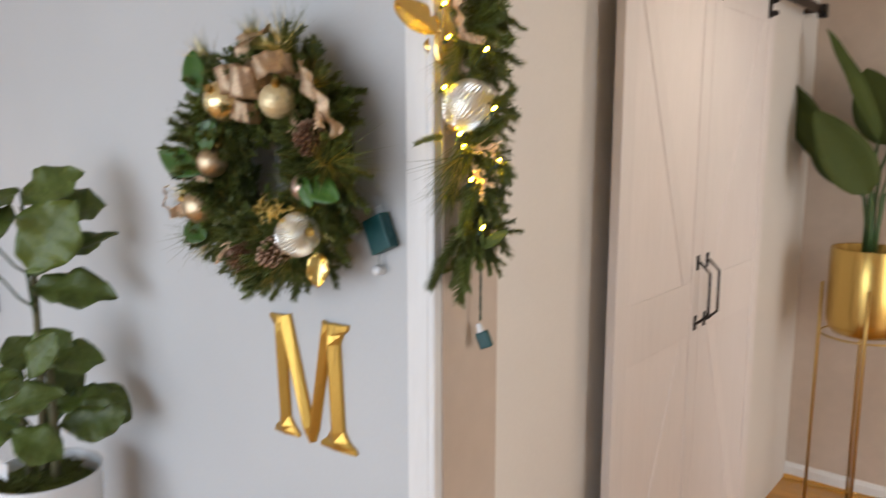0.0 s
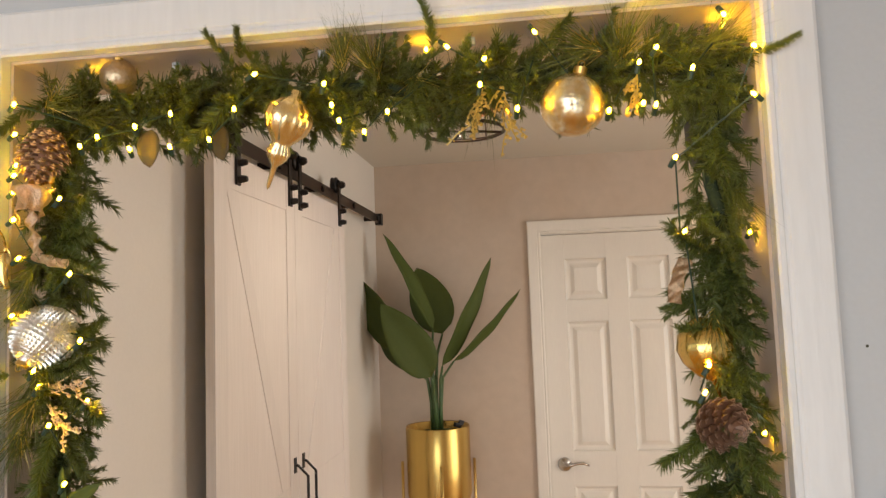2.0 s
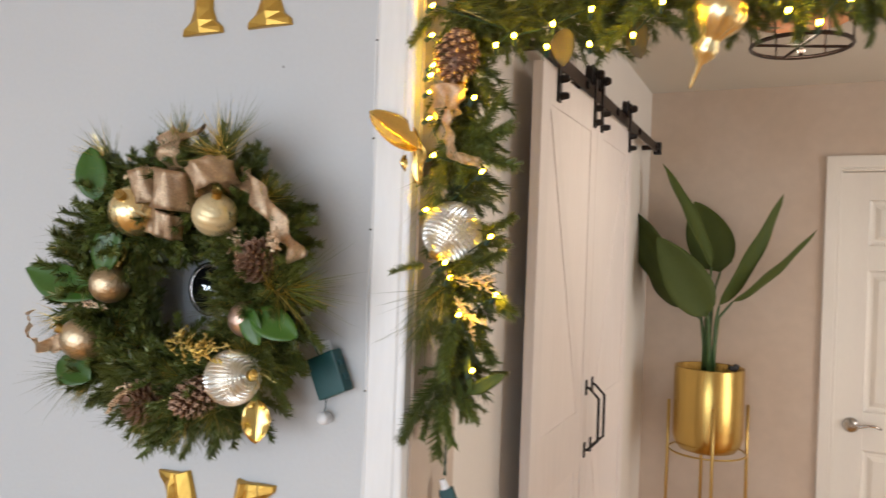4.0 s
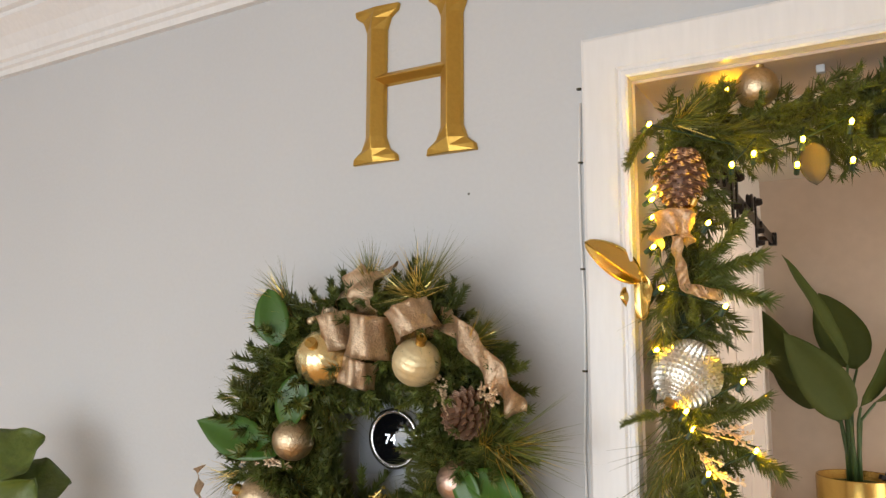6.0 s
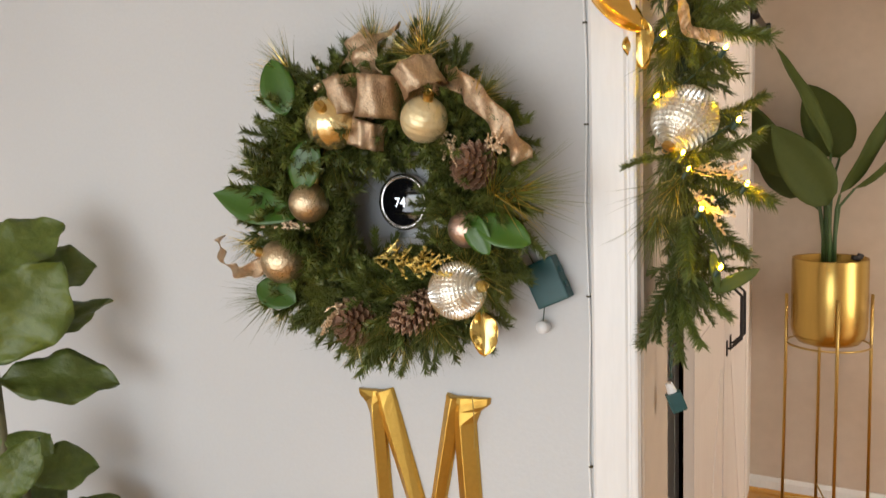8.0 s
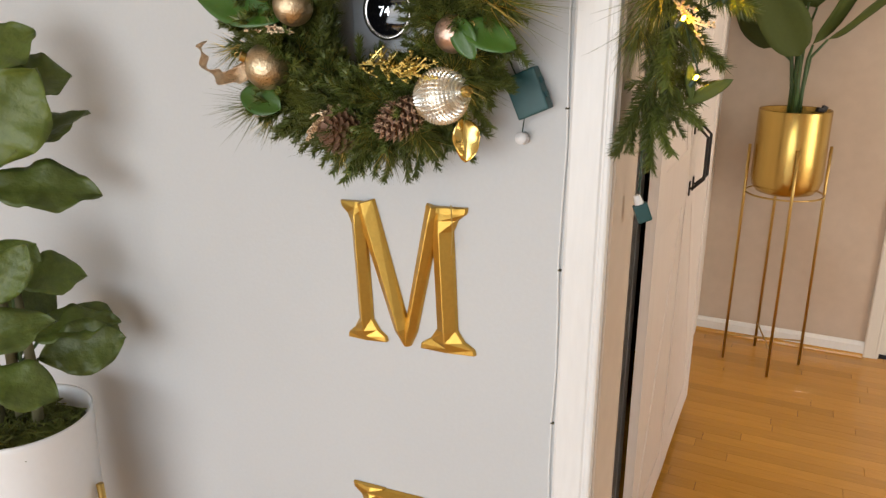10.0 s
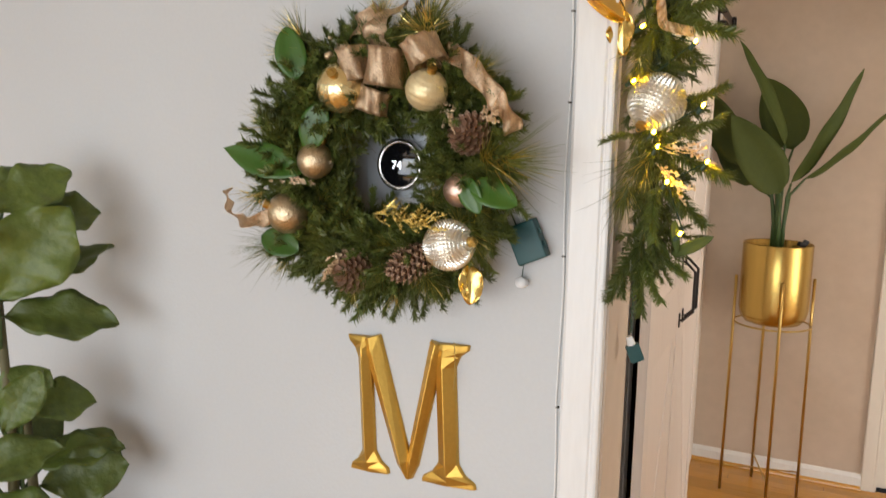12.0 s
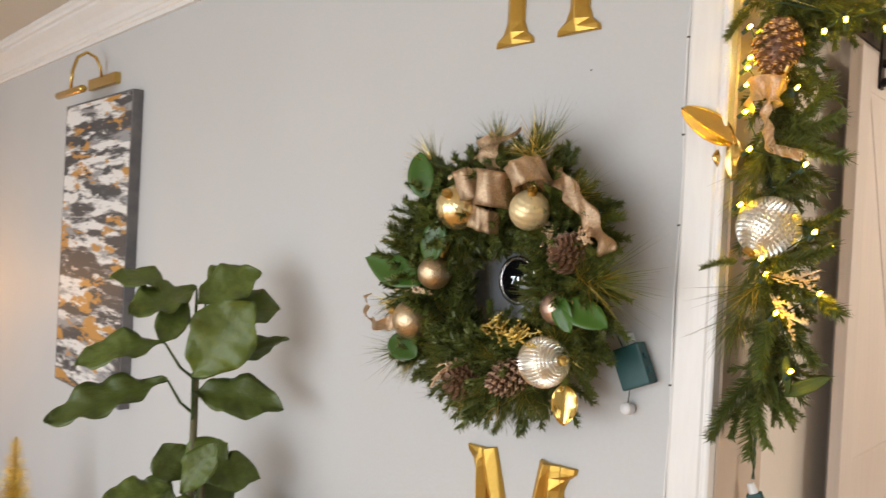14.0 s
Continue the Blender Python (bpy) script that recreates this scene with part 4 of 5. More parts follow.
MAG = [leaf_mesh("magnolia_leaf", 0.11, 0.062, MAGNOLIA, 0.22, 0.25, 0.006, 1.5, 0.62, 0.9, k, 12, 3) for k in range(3)]
LONG_MAG = leaf_mesh("magnolia_leaf", 0.148, 0.050, MAGNOLIA, 0.25, 0.08, 0.004, 1.5, 1.0, 0.85, 5, 14, 3)
GOLD_LEAF = [leaf_mesh("gold_leaf", 0.085, 0.052, GOLD_SHINY, 0.50, 0.35, 0.070, 1.6, 0.62, 1.0, 20 + k, 18, 5) for k in range(2)]
GOLD_PETAL = leaf_mesh("gold_petal", 0.098, 0.064, GOLD_SHINY, 0.35, -0.55, 0.010, 1.1, 0.6, 0.9, 27, 18, 5)


def wreath():
    C = Vector((-0.350, -0.058, 1.562))
    rnd = random.Random(21)
    w = thing("wreath", C, "pine wreath with baubles, cones and rose-gold bow on the wall", "wreath")
    R = 0.147
    bm = bmesh.new()
    tube(bm, [((R + 0.004 * math.sin(5 * a)) * math.cos(a), 0.01, R * math.sin(a)) for a in (2 * math.pi * k / 60 for k in range(61))], 0.036, 10, False)
    part("ring_core", bm, WREATH_CORE, w, "dark twisted wire and needle core", True)
    def sprig_pose(k, phi, lo, hi):
        a = 2 * math.pi * (k * 0.61803399 % 1.0) + rnd.gauss(0, 0.05)
        rad = Vector((math.cos(a), 0, math.sin(a)))
        tan = Vector((math.sin(a), 0, -math.cos(a)))
        nor = rad * math.sin(radians(phi)) + Vector((0, -1, 0)) * math.cos(radians(phi))
        size = 1.07 * rnd.uniform(lo, hi) * (1 - 0.12 * max(0.0, -nor.dot(rad)))
        if phi < -20:
            size *= 0.70 if rad.x > 0.3 else 1.22 if rad.x < -0.3 else 1.0
        way = nor + tan * rnd.uniform(0.1, 0.8) + Vector((rnd.gauss(0, 0.25), rnd.gauss(0, 0.18), rnd.gauss(0, 0.25)))
        root = rad * R + nor * 0.016
        if (root + way.normalized() * 0.1).y > 0.045:
            way.y = -abs(way.y) * 0.3
        return toward(root, way, rnd.uniform(0, 6.28), size)

    for k in range(270):
        phi = (rnd.uniform(45, 105), rnd.uniform(-40, 50), rnd.uniform(-95, -20))[k % 3]
        shared("fir_sprig", FIRS[k % 7], w, sprig_pose(k, phi, 0.75, 1.15 if phi > -20 else 1.4))
    filler("needle_fill", w, [sprig_pose(k + 0.5, rnd.uniform(-95, 115), 0.8, 1.15) for k in range(150)], FIR, 77)
    tufts = [  # place and way from the wreath's centre (x, z), lift off the wall, size
        ((0.10, 0.195), (0.45, 0.75), 0.5, 1.0), ((0.10, 0.195), (-0.9, 0.1), 0.8, 0.9), ((0.205, 0.012), (1.0, 0.05), 0.35, 1.25), ((0.205, 0.012), (-0.7, -0.25), 0.9, 0.62), ((0.19, 0.01), (0.5, 0.6), 0.5, 0.9),
        ((-0.12, 0.19), (-0.6, 0.75), 0.5, 0.8), ((-0.13, 0.17), (-1.0, 0.35), 0.5, 0.75), ((-0.05, 0.065), (0.05, -1.0), 0.6, 0.95), ((-0.05, 0.07), (-0.75, -0.5), 0.6, 0.9),
        ((0.155, -0.085), (0.7, -0.3), 0.6, 0.95), ((0.155, -0.085), (0.1, 0.9), 0.8, 0.7), ((-0.17, -0.135), (-0.9, -0.25), 0.4, 1.05), ((-0.15, -0.15), (-0.5, -0.8), 0.5, 0.65),
        ((-0.02, -0.19), (-0.2, -1.0), 0.5, 0.65), ((0.05, -0.19), (0.3, -1.0), 0.5, 0.6), ((-0.10, 0.0), (0.8, -0.5), 0.7, 0.8), ((-0.17, 0.06), (-0.9, 0.2), 0.5, 0.8), ((0.02, 0.21), (0.1, 1.0), 0.4, 0.75), ((-0.06, 0.09), (0.45, -0.8), 0.75, 0.85), ((-0.115, 0.015), (0.9, -0.15), 0.7, 0.75), ((-0.10, 0.05), (0.9, -0.5), 0.5, 0.8), ((-0.09, -0.06), (0.8, 0.35), 0.5, 0.7), ((-0.05, -0.09), (0.7, 0.5), 0.7, 0.75), ((-0.08, -0.13), (-0.3, 0.9), 0.9, 0.8), ((0.10, -0.16), (0.7, -0.6), 0.6, 0.8), ((-0.20, -0.05), (-0.9, -0.5), 0.5, 0.75), ((0.17, 0.13), (0.8, 0.45), 0.5, 0.75), ((-0.03, -0.17), (0.2, -0.5), 1.0, 0.8),
    ]
    for k, ((x, z), (dx, dz), lift, size) in enumerate(tufts):
        place, way = Vector((x, -0.045, z)), Vector((dx, -lift * 0.6, dz))
        shared("pine_tuft", TUFTS[k % 3], w, toward(place, way, rnd.uniform(0, 6.28), size * 0.80), "long olive pine needles")
        if k % 4 != 3:
            shared("tinsel_tuft", GLINTS[k % 3], w, toward(place + Vector((0, -0.008, 0)), way + Vector((0, -0.25, 0)), rnd.uniform(0, 6.28), size * 0.95), "gold glitter needles")
    for k in range(52):
        a = 2 * math.pi * (k * 0.754877666 % 1.0)
        rad = Vector((math.cos(a), 0, math.sin(a)))
        place = rad * rnd.uniform(0.10, 0.20) + Vector((0, rnd.uniform(-0.06, -0.04), 0))
        way = rad * rnd.uniform(-0.6, 1.0) + Vector((rad.z, 0, -rad.x)) * rnd.uniform(-0.6, 0.9) + Vector((0, -0.55, 0))
        shared("pine_tuft", TUFTS[k % 3], w, toward(place, way, rnd.uniform(0, 6.28), rnd.uniform(0.42, 0.66)), "long olive pine needles")
        if k % 2:
            shared("tinsel_tuft", GLINTS[k % 3], w, toward(place, way + Vector((0, -0.2, 0)), rnd.uniform(0, 6.28), rnd.uniform(0.45, 0.62)), "gold glitter needles")
    L = lambda x, y, z: Vector((x, y, z)) - C  # noqa: E731
    bauble(w, L(-0.376, -0.142, 1.676), 0.036, PALE_GOLD, "open gold wire-ribbed bauble", "ribbed", (60, 20, 0))
    bauble(w, L(-0.240, -0.132, 1.672), 0.030, CREAM, "cream gold bauble with an embossed grid", "grid", (30, 25, 10))
    bauble(w, L(-0.426, -0.140, 1.568), 0.028, CHAMPAGNE, "matt champagne bauble", "smooth", (-15, 12, 0))
    bauble(w, L(-0.484, -0.132, 1.484), 0.034, CHAMPAGNE, "matt gold bauble", "smooth", (40, -60, 0))
    bauble(w, L(-0.191, -0.118, 1.532), 0.025, ROSE, "rose-gold bauble", "smooth", (20, 70, 0))
    bauble(w, L(-0.203, -0.128, 1.453), 0.035, SILVER, "silver studded bauble", "studded", (10, 78, 0))
    pine_cone(w, L(-0.179, -0.112, 1.611), 0.054, 0.029, (70, -18, 0), "copper-brown open pine cone")
    pine_cone(w, L(-0.268, -0.120, 1.420), 0.078, 0.027, (25, -122, 0), "frosted brown pine cone")
    pine_cone(w, L(-0.375, -0.112, 1.397), 0.056, 0.033, (80, -25, 0), "gold-dusted open pine cone")
    greens = (  # foot, way, size, roll
        ((-0.458, -0.140, 1.690), (-0.22, -0.05, 0.9), 0.78, 0.25), ((-0.405, -0.150, 1.655), (-0.25, -0.10, -0.75), 0.74, -0.2), ((-0.440, -0.150, 1.548), (-1.0, -0.02, 0.24), 1.30, 0.15),
        ((-0.180, -0.135, 1.553), (0.25, -0.1, -0.45), 0.55, 0.2), ((-0.170, -0.132, 1.542), (0.9, -0.05, -0.28), 0.70, -0.3), ((-0.460, -0.138, 1.425), (-0.8, -0.05, 0.25), 0.75, 0.2),
    )
    for k, (place, way, size, roll) in enumerate(greens):
        shared("magnolia_leaf", LONG_MAG if size > 1 else MAG[k % 3], w, toward(L(*place), way, roll, min(size, 1.12)), "glossy green magnolia leaf")
    shared("gold_leaf", GOLD_LEAF[0], w, toward(L(-0.183, -0.100, 1.422), (0.22, -0.30, -0.9), -0.5, 0.72), "curled shiny gold leaf")
    glitter_twig(w, L(-0.425, -0.142, 1.532), (-1, -0.1, 0.02), 0.10, 5)
    glitter_twig(w, L(-0.335, -0.12, 1.490), (1, -0.2, 0.05), 0.095, 6, TINSEL)
    glitter_twig(w, L(-0.30, -0.115, 1.478), (1, -0.2, 0.25), 0.10, 7, TINSEL)
    glitter_twig(w, L(-0.275, -0.135, 1.485), (1, -0.3, -0.1), 0.09, 18, TINSEL)
    glitter_twig(w, L(-0.385, -0.130, 1.425), (-0.3, -0.4, -0.6), 0.06, 20)
    glitter_twig(w, L(-0.24, -0.11, 1.655), (0.7, -0.3, -0.35), 0.08, 8)
    glitter_twig(w, L(-0.17, -0.11, 1.63), (0.7, -0.4, 0.2), 0.07, 9)
    bm = bmesh.new()
    for k in range(15):
        bmesh.ops.create_icosphere(bm, subdivisions=2, radius=rnd.uniform(0.004, 0.0062), matrix=Matrix.Translation((rnd.gauss(0, 0.012), rnd.gauss(0, 0.008), rnd.gauss(0, 0.014))))
    part("berry_cluster", bm, CHAMPAGNE, w, "cluster of small gold berries", True, L(-0.398, -0.125, 1.722))
    # the bow: upright loops, a strip over the top, tails to both sides
    across = (0.12, 0, 1.0)
    ribbon_loop(w, L(-0.357, -0.112, 1.708), 0.025, 0.040, 0.050, 102, "stiff rose-gold mesh ribbon loop", 1)
    ribbon_loop(w, L(-0.301, -0.122, 1.704), 0.026, 0.042, 0.054, 82, "stiff rose-gold mesh ribbon loop", 2)
    ribbon_loop(w, L(-0.243, -0.122, 1.722), 0.025, 0.036, 0.040, 118, "stiff rose-gold mesh ribbon loop", 3)
    ribbon_loop(w, L(-0.332, -0.118, 1.660), 0.024, 0.026, 0.036, 70, "stiff rose-gold mesh ribbon loop", 4)
    ribbon(w, [L(-0.296, -0.10, 1.795), L(-0.310, -0.128, 1.780), L(-0.322, -0.138, 1.755), L(-0.318, -0.122, 1.728)], 0.036, [(1, 0, 0.3), (1, 0, 0.15), (1, 0, 0), (1, 0, -0.2)], "rose-gold ribbon over the top", seed=5)
    ribbon(w, [L(-0.388, -0.10, 1.752), L(-0.360, -0.118, 1.768), L(-0.325, -0.118, 1.788)], 0.030, [(0.5, 0, 1)] * 3, "", seed=6)
    ribbon(w, [L(-0.222, -0.098, 1.728), L(-0.190, -0.122, 1.714), L(-0.155, -0.128, 1.682), L(-0.125, -0.125, 1.645), L(-0.112, -0.115, 1.615)], 0.028, [(0.3, -0.3, 1), (0.4, 0, 1), (0.75, 0, 0.6), (0.95, -0.2, 0.4), (1, 0, 0.1)], "trailing rose-gold ribbon tail", crumple=0.006, seed=7)
    ribbon(w, [L(-0.480, -0.150, 1.490), L(-0.520, -0.160, 1.472), L(-0.565, -0.152, 1.468), L(-0.598, -0.140, 1.488), L(-0.612, -0.130, 1.515)], 0.024, [(0, -0.4, 1), (0, -0.5, 1), (0.2, -0.6, 0.8), (0.8, -0.5, 0.3), (1, -0.3, 0.2)], "curled rose-gold ribbon end", seed=8)
    ribbon(w, [L(-0.415, -0.10, 1.738), L(-0.398, -0.115, 1.742), L(-0.385, -0.115, 1.730)], 0.026, [(0.4, 0, 1)] * 3, "", seed=9)
    return w


wreath()


# battery box of the wreath's lights, hanging by its wire
def battery_box():
    b = thing("battery_box", pose(-0.122, -0.004, 1.450, 0, -24, 0) @ Matrix.Diagonal((0.80, 1.0, 0.86, 1)), "dark teal plastic battery box hung against the grey wall", "battery box")
    bm = bmesh.new()
    box(bm, -0.030, 0.030, -0.024, 0.0, -0.036, 0.036, 0.003)
    part("case", bm, BOX_GREEN, b)
    for z in (-0.012, 0.012):
        bm = bmesh.new()
        box(bm, 0.030, 0.033, -0.016, -0.006, z - 0.005, z + 0.005, 0.001)
        part("latch", bm, BOX_GREEN, b)
    bm = bmesh.new()
    tube(bm, [(-0.01, -0.012, 0.036), (-0.008, -0.02, 0.06), (-0.022, -0.05, 0.09)], 0.0013, 6)
    part("wire", bm, WIRE, b)
    bm = bmesh.new()
    box(bm, -0.004, 0.014, -0.003, -0.002, 0.034, 0.056)
    part("paper_label", bm, POT_WHITE, b, "white paper label with grey print")
    bm = bmesh.new()
    for k in range(4):
        box(bm, -0.001, 0.011, -0.0036, -0.0032, 0.038 + 0.004 * k, 0.0395 + 0.004 * k)
    part("print_lines", bm, PLATE_GREY, b, "grey printed lines")
    tag = thing("timer_plug", pose(-0.131, -0.012, 1.385), "small white round sensor on a thin wire", "sensor")
    bm = bmesh.new()
    lathe(bm, [(0.0, -0.009), (0.008, -0.009), (0.0088, -0.007), (0.0088, 0.007), (0.008, 0.009), (0.0, 0.009)], 20)
    part("cap", bm, POT_WHITE, tag, "", True, pose(0, 0, 0, 80, 10, 0))
    bm = bmesh.new()
    tube(bm, [(0, 0, 0.008), (0.003, -0.002, 0.028), (-0.004, 0.0, 0.045)], 0.0009, 5)
    part("wire", bm, WIRE, tag)


battery_box()


def thermostat():
    t = thing("thermostat", (-0.342, 0.0, 1.561), "round black glass thermostat on a pale grey plate", "thermostat")
    bm = bmesh.new()
    box(bm, -0.075, 0.055, -0.004, 0.0, -0.056, 0.056, 0.002)
    part("wall_plate", bm, PLATE_GREY, t)
    bm = bmesh.new()
    lathe(bm, [(0.0, 0.004), (0.038, 0.004), (0.042, 0.008), (0.042, 0.026), (0.039, 0.029), (0.036, 0.027)], 48)
    part("ring", bm, CHROME, t, "brushed steel ring", True, pose(0, 0, 0, 90, 0, 0))
    bm = bmesh.new()
    lathe(bm, [(0.0, 0.026), (0.0365, 0.026), (0.034, 0.0275), (0.0, 0.029)], 48)
    face = part("glass_face", bm, GLASS_BLACK, t, "black domed glass", True, pose(0, 0, 0, 90, 0, 0))
    curve = bpy.data.curves.new("digits", "FONT")
    curve.body, curve.size, curve.align_x, curve.align_y = "74", 0.019, "CENTER", "CENTER"
    curve.extrude = 0.0002
    flat = bpy.data.objects.new("digits", curve)
    scene.collection.objects.link(flat)
    data = bpy.data.meshes.new_from_object(flat.evaluated_get(bpy.context.evaluated_depsgraph_get()))
    bpy.data.objects.remove(flat)
    data.materials.clear()
    data.materials.append(DIGIT)
    shared("digits", data, t, pose(-0.003, -0.0295, -0.001, 90, 0, 0), "small lit white number 74")


thermostat()


def garland():
    rnd = random.Random(31)
    g = thing("garland", (0, 0.05, OTOP - 0.05), "lit pine garland with gold baubles draped round the opening", "garland")
    O = Vector((0, 0.05, OTOP - 0.05))
    runs = [  # start, end, number of sprigs
        (Vector((0.055, 0.035, 1.990)), Vector((0.050, 0.040, 1.440)), 72),
        (Vector((0.030, 0.045, 1.968)), Vector((0.935, 0.045, 1.968)), 140),
        (Vector((0.908, 0.040, 1.985)), Vector((0.912, 0.040, 1.300)), 92),
    ]
    for n, (a, b, count) in enumerate(runs):
        way = (b - a).normalized()
        bm = bmesh.new()
        pts = [a.lerp(b, k / 24) + Vector((0.006 * math.sin(k * 0.9), 0.006 * math.cos(k * 1.3), 0.006 * math.sin(k * 0.7 + n))) - O for k in range(25)]
        tube(bm, pts, 0.008, 8)
        part("branch", bm, WREATH_CORE, g, "dark needle-wrapped branch", True)
        def sprig_pose(t, lo, hi):
            p = a.lerp(b, t) + Vector((rnd.gauss(0, 0.012), rnd.gauss(0, 0.010), rnd.gauss(0, 0.012)))
            ang = rnd.uniform(0, 6.28)
            c, s = math.cos(ang), math.sin(ang)
            out = Vector((c, s, 0)) if n != 1 else Vector((0, s, c))
            if out.y > 0.3:
                out.y *= 0.4
            size, lean = rnd.uniform(lo, hi), rnd.uniform(0.25, 0.95)
            # sprigs next to the frame lie along it
            if n == 0:
                out.x *= 0.48 if out.x < 0 else 1.15
            if n == 2:
                out.x *= 0.42 if out.x > 0 else 0.75
                if 1.72 < p.z < 1.93:
                    out.x *= 0.7
                    size *= 0.9
                    p.x += 0.006
            if n == 1 and out.z > 0:
                out.z *= 0.5
            vec = out + way * lean + Vector((rnd.gauss(0, 0.2), rnd.gauss(0, 0.12), rnd.gauss(0, 0.2) - (0.15 if n != 1 else 0.0)))
            return toward(p - O + out * 0.006, vec, rnd.uniform(0, 6.28), size)

        for k in range(count):
            shared("fir_sprig", FIRS[k % 7], g, sprig_pose((k + rnd.random()) / count, 0.50 if n == 0 else 0.58, 0.80 if n == 0 else 0.90))
        filler("needle_fill", g, [sprig_pose(rnd.random(), 0.55, 0.75) for k in range(int(count * 2.0))], FIR, 80 + n)
    # single tips that stand clear of the mass: root and end as (x, z)
    for k, (x0, z0, x1, z1) in enumerate((
            (0.065, 1.790, 0.130, 1.814), (0.065, 1.784, 0.148, 1.776), (0.070, 1.772, 0.147, 1.742), (0.090, 1.660, 0.139, 1.665), (0.030, 1.614, -0.013, 1.611),
            (0.065, 1.616, 0.139, 1.614), (0.080, 1.592, 0.156, 1.548), (0.075, 1.544, 0.128, 1.496), (0.048, 1.460, -0.001, 1.396), (0.046, 1.450, 0.036, 1.368),
            (0.052, 1.440, 0.064, 1.384), (0.070, 1.448, 0.114, 1.422), (0.088, 1.870, 0.106, 1.843), (0.012, 1.955, -0.006, 1.922), (0.070, 1.712, 0.096, 1.698),
            (0.060, 1.540, 0.052, 1.470), (0.050, 1.500, 0.080, 1.440))):
        over = -0.034 if x1 < -0.01 else 0.0
        a, b = Vector((x0, 0.016 - 0.012 * (k % 3) + over, z0)), Vector((x1, -0.016 - 0.008 * (k % 3) + over * 0.8, z1))
        shared("fir_tip", TIPS[k % 5], g, toward(a - O, b - a, 1.3 * k, (b - a).length / 0.088 + (0.0 if over else 0.18)))
    for k, (x0, z0, x1, z1) in enumerate((
            (0.578, 1.995, 0.582, 2.050), (0.325, 1.990, 0.296, 2.028), (0.335, 2.000, 0.344, 2.030), (0.955, 1.957, 0.995, 1.960), (0.546, 1.955, 0.560, 1.895),
            (0.890, 1.735, 0.838, 1.742), (0.899, 1.550, 0.846, 1.490), (0.300, 1.950, 0.268, 1.898), (0.470, 1.945, 0.486, 1.888), (0.610, 1.950, 0.600, 1.893),
            (0.390, 1.980, 0.340, 1.990), (0.680, 1.975, 0.735, 1.990), (0.235, 1.950, 0.255, 1.905), (0.905, 1.640, 0.862, 1.655), (0.905, 1.450, 0.860, 1.430))):
        over = -0.034 if x1 > 0.95 or z1 > 2.02 else 0.0
        a, b = Vector((x0, 0.012 + over, z0)), Vector((x1, -0.014 - 0.008 * (k % 3) + over * 0.8, z1))
        shared("fir_tip", TIPS[k % 5], g, toward(a - O, b - a, 1.7 * k, (b - a).length / 0.088 + (0.0 if over else 0.18)))
    tufts = [((0.03, 0.0, 1.72), (0.02, -0.25, -1.0), 0.7), ((0.045, -0.005, 1.752), (-0.45, -0.3, -0.9), 0.65), ((0.050, -0.01, 1.585), (-0.5, -0.3, -0.85), 0.85), ((0.455, 0.01, 2.010), (0.03, -0.2, 1.0), 0.6), ((0.035, 0.01, 1.60), (-0.15, -0.3, -1), 0.9), ((0.02, 0.005, 1.54), (-0.1, -0.4, -1), 0.75), ((0.05, 0.01, 1.97), (0.9, -0.3, 0.1), 0.8), ((0.10, 0.01, 1.95), (1.0, -0.3, -0.35), 0.75),
             ((0.50, 0.01, 1.975), (-0.35, -0.5, 0.8), 0.8), ((0.55, 0.01, 1.97), (0.4, -0.5, -0.7), 0.7), ((0.64, 0.02, 1.955), (0.0, -0.5, -0.9), 0.85), ((0.80, 0.01, 1.97), (0.2, -0.5, 0.5), 0.8), ((0.78, 0.01, 1.985), (-0.9, -0.3, 0.1), 0.9),
             ((0.90, 0.0, 1.975), (0.9, -0.5, 0.3), 0.7), ((0.89, 0.0, 1.66), (-0.2, -0.4, -1), 0.7), ((0.90, 0.0, 1.46), (0.0, -0.3, -1), 0.5), ((0.925, 0.0, 1.80), (0.15, -0.4, -1), 0.55), ((0.05, 0.0, 1.48), (0.0, -0.2, -1), 0.42), ((0.46, 0.0, 1.985), (0.1, -0.4, 0.9), 0.65)]
    for k, (place, way, size) in enumerate(tufts):
        shared("pine_tuft", TUFTS[k % 3], g, toward(Vector(place) - O, way, rnd.uniform(0, 6.28), size), "long olive pine needles")
        if k % 3 != 1:
            shared("tinsel_tuft", GLINTS[k % 3], g, toward(Vector(place) - O, Vector(way) + Vector((0, -0.2, 0)), rnd.uniform(0, 6.28), size * 0.9), "gold glitter needles")
    # wire and warm lamps; some sit deep, close to the painted wood
    left_lamps = ((0.013, 1.923), (0.030, 1.882), (0.015, 1.869), (0.013, 1.847), (0.091, 1.835), (0.016, 1.811), (0.035, 1.761), (0.106, 1.738), (0.007, 1.688), (0.121, 1.654), (0.058, 1.618), (0.065, 1.598), (0.131, 1.579), (0.080, 1.550), (0.102, 1.479))
    head_lamps = ((0.010, 1.962), (0.120, 1.901), (0.144, 1.911), (0.188, 1.893), (0.195, 1.921), (0.243, 1.934), (0.242, 1.892), (0.294, 1.898), (0.327, 1.934), (0.354, 1.976), (0.443, 1.957), (0.452, 1.930), (0.461, 1.910), (0.492, 1.894), (0.521, 1.917),
                  (0.596, 1.991), (0.640, 1.972), (0.634, 1.941), (0.677, 1.909), (0.701, 2.000), (0.743, 1.934), (0.782, 1.899), (0.819, 1.953), (0.821, 1.905), (0.835, 1.902), (0.839, 1.969), (0.878, 1.942), (0.916, 2.002))
    right_lamps = ((0.949, 1.965), (0.945, 1.909), (0.854, 1.841), (0.859, 1.755), (0.876, 1.604), (0.870, 1.574))
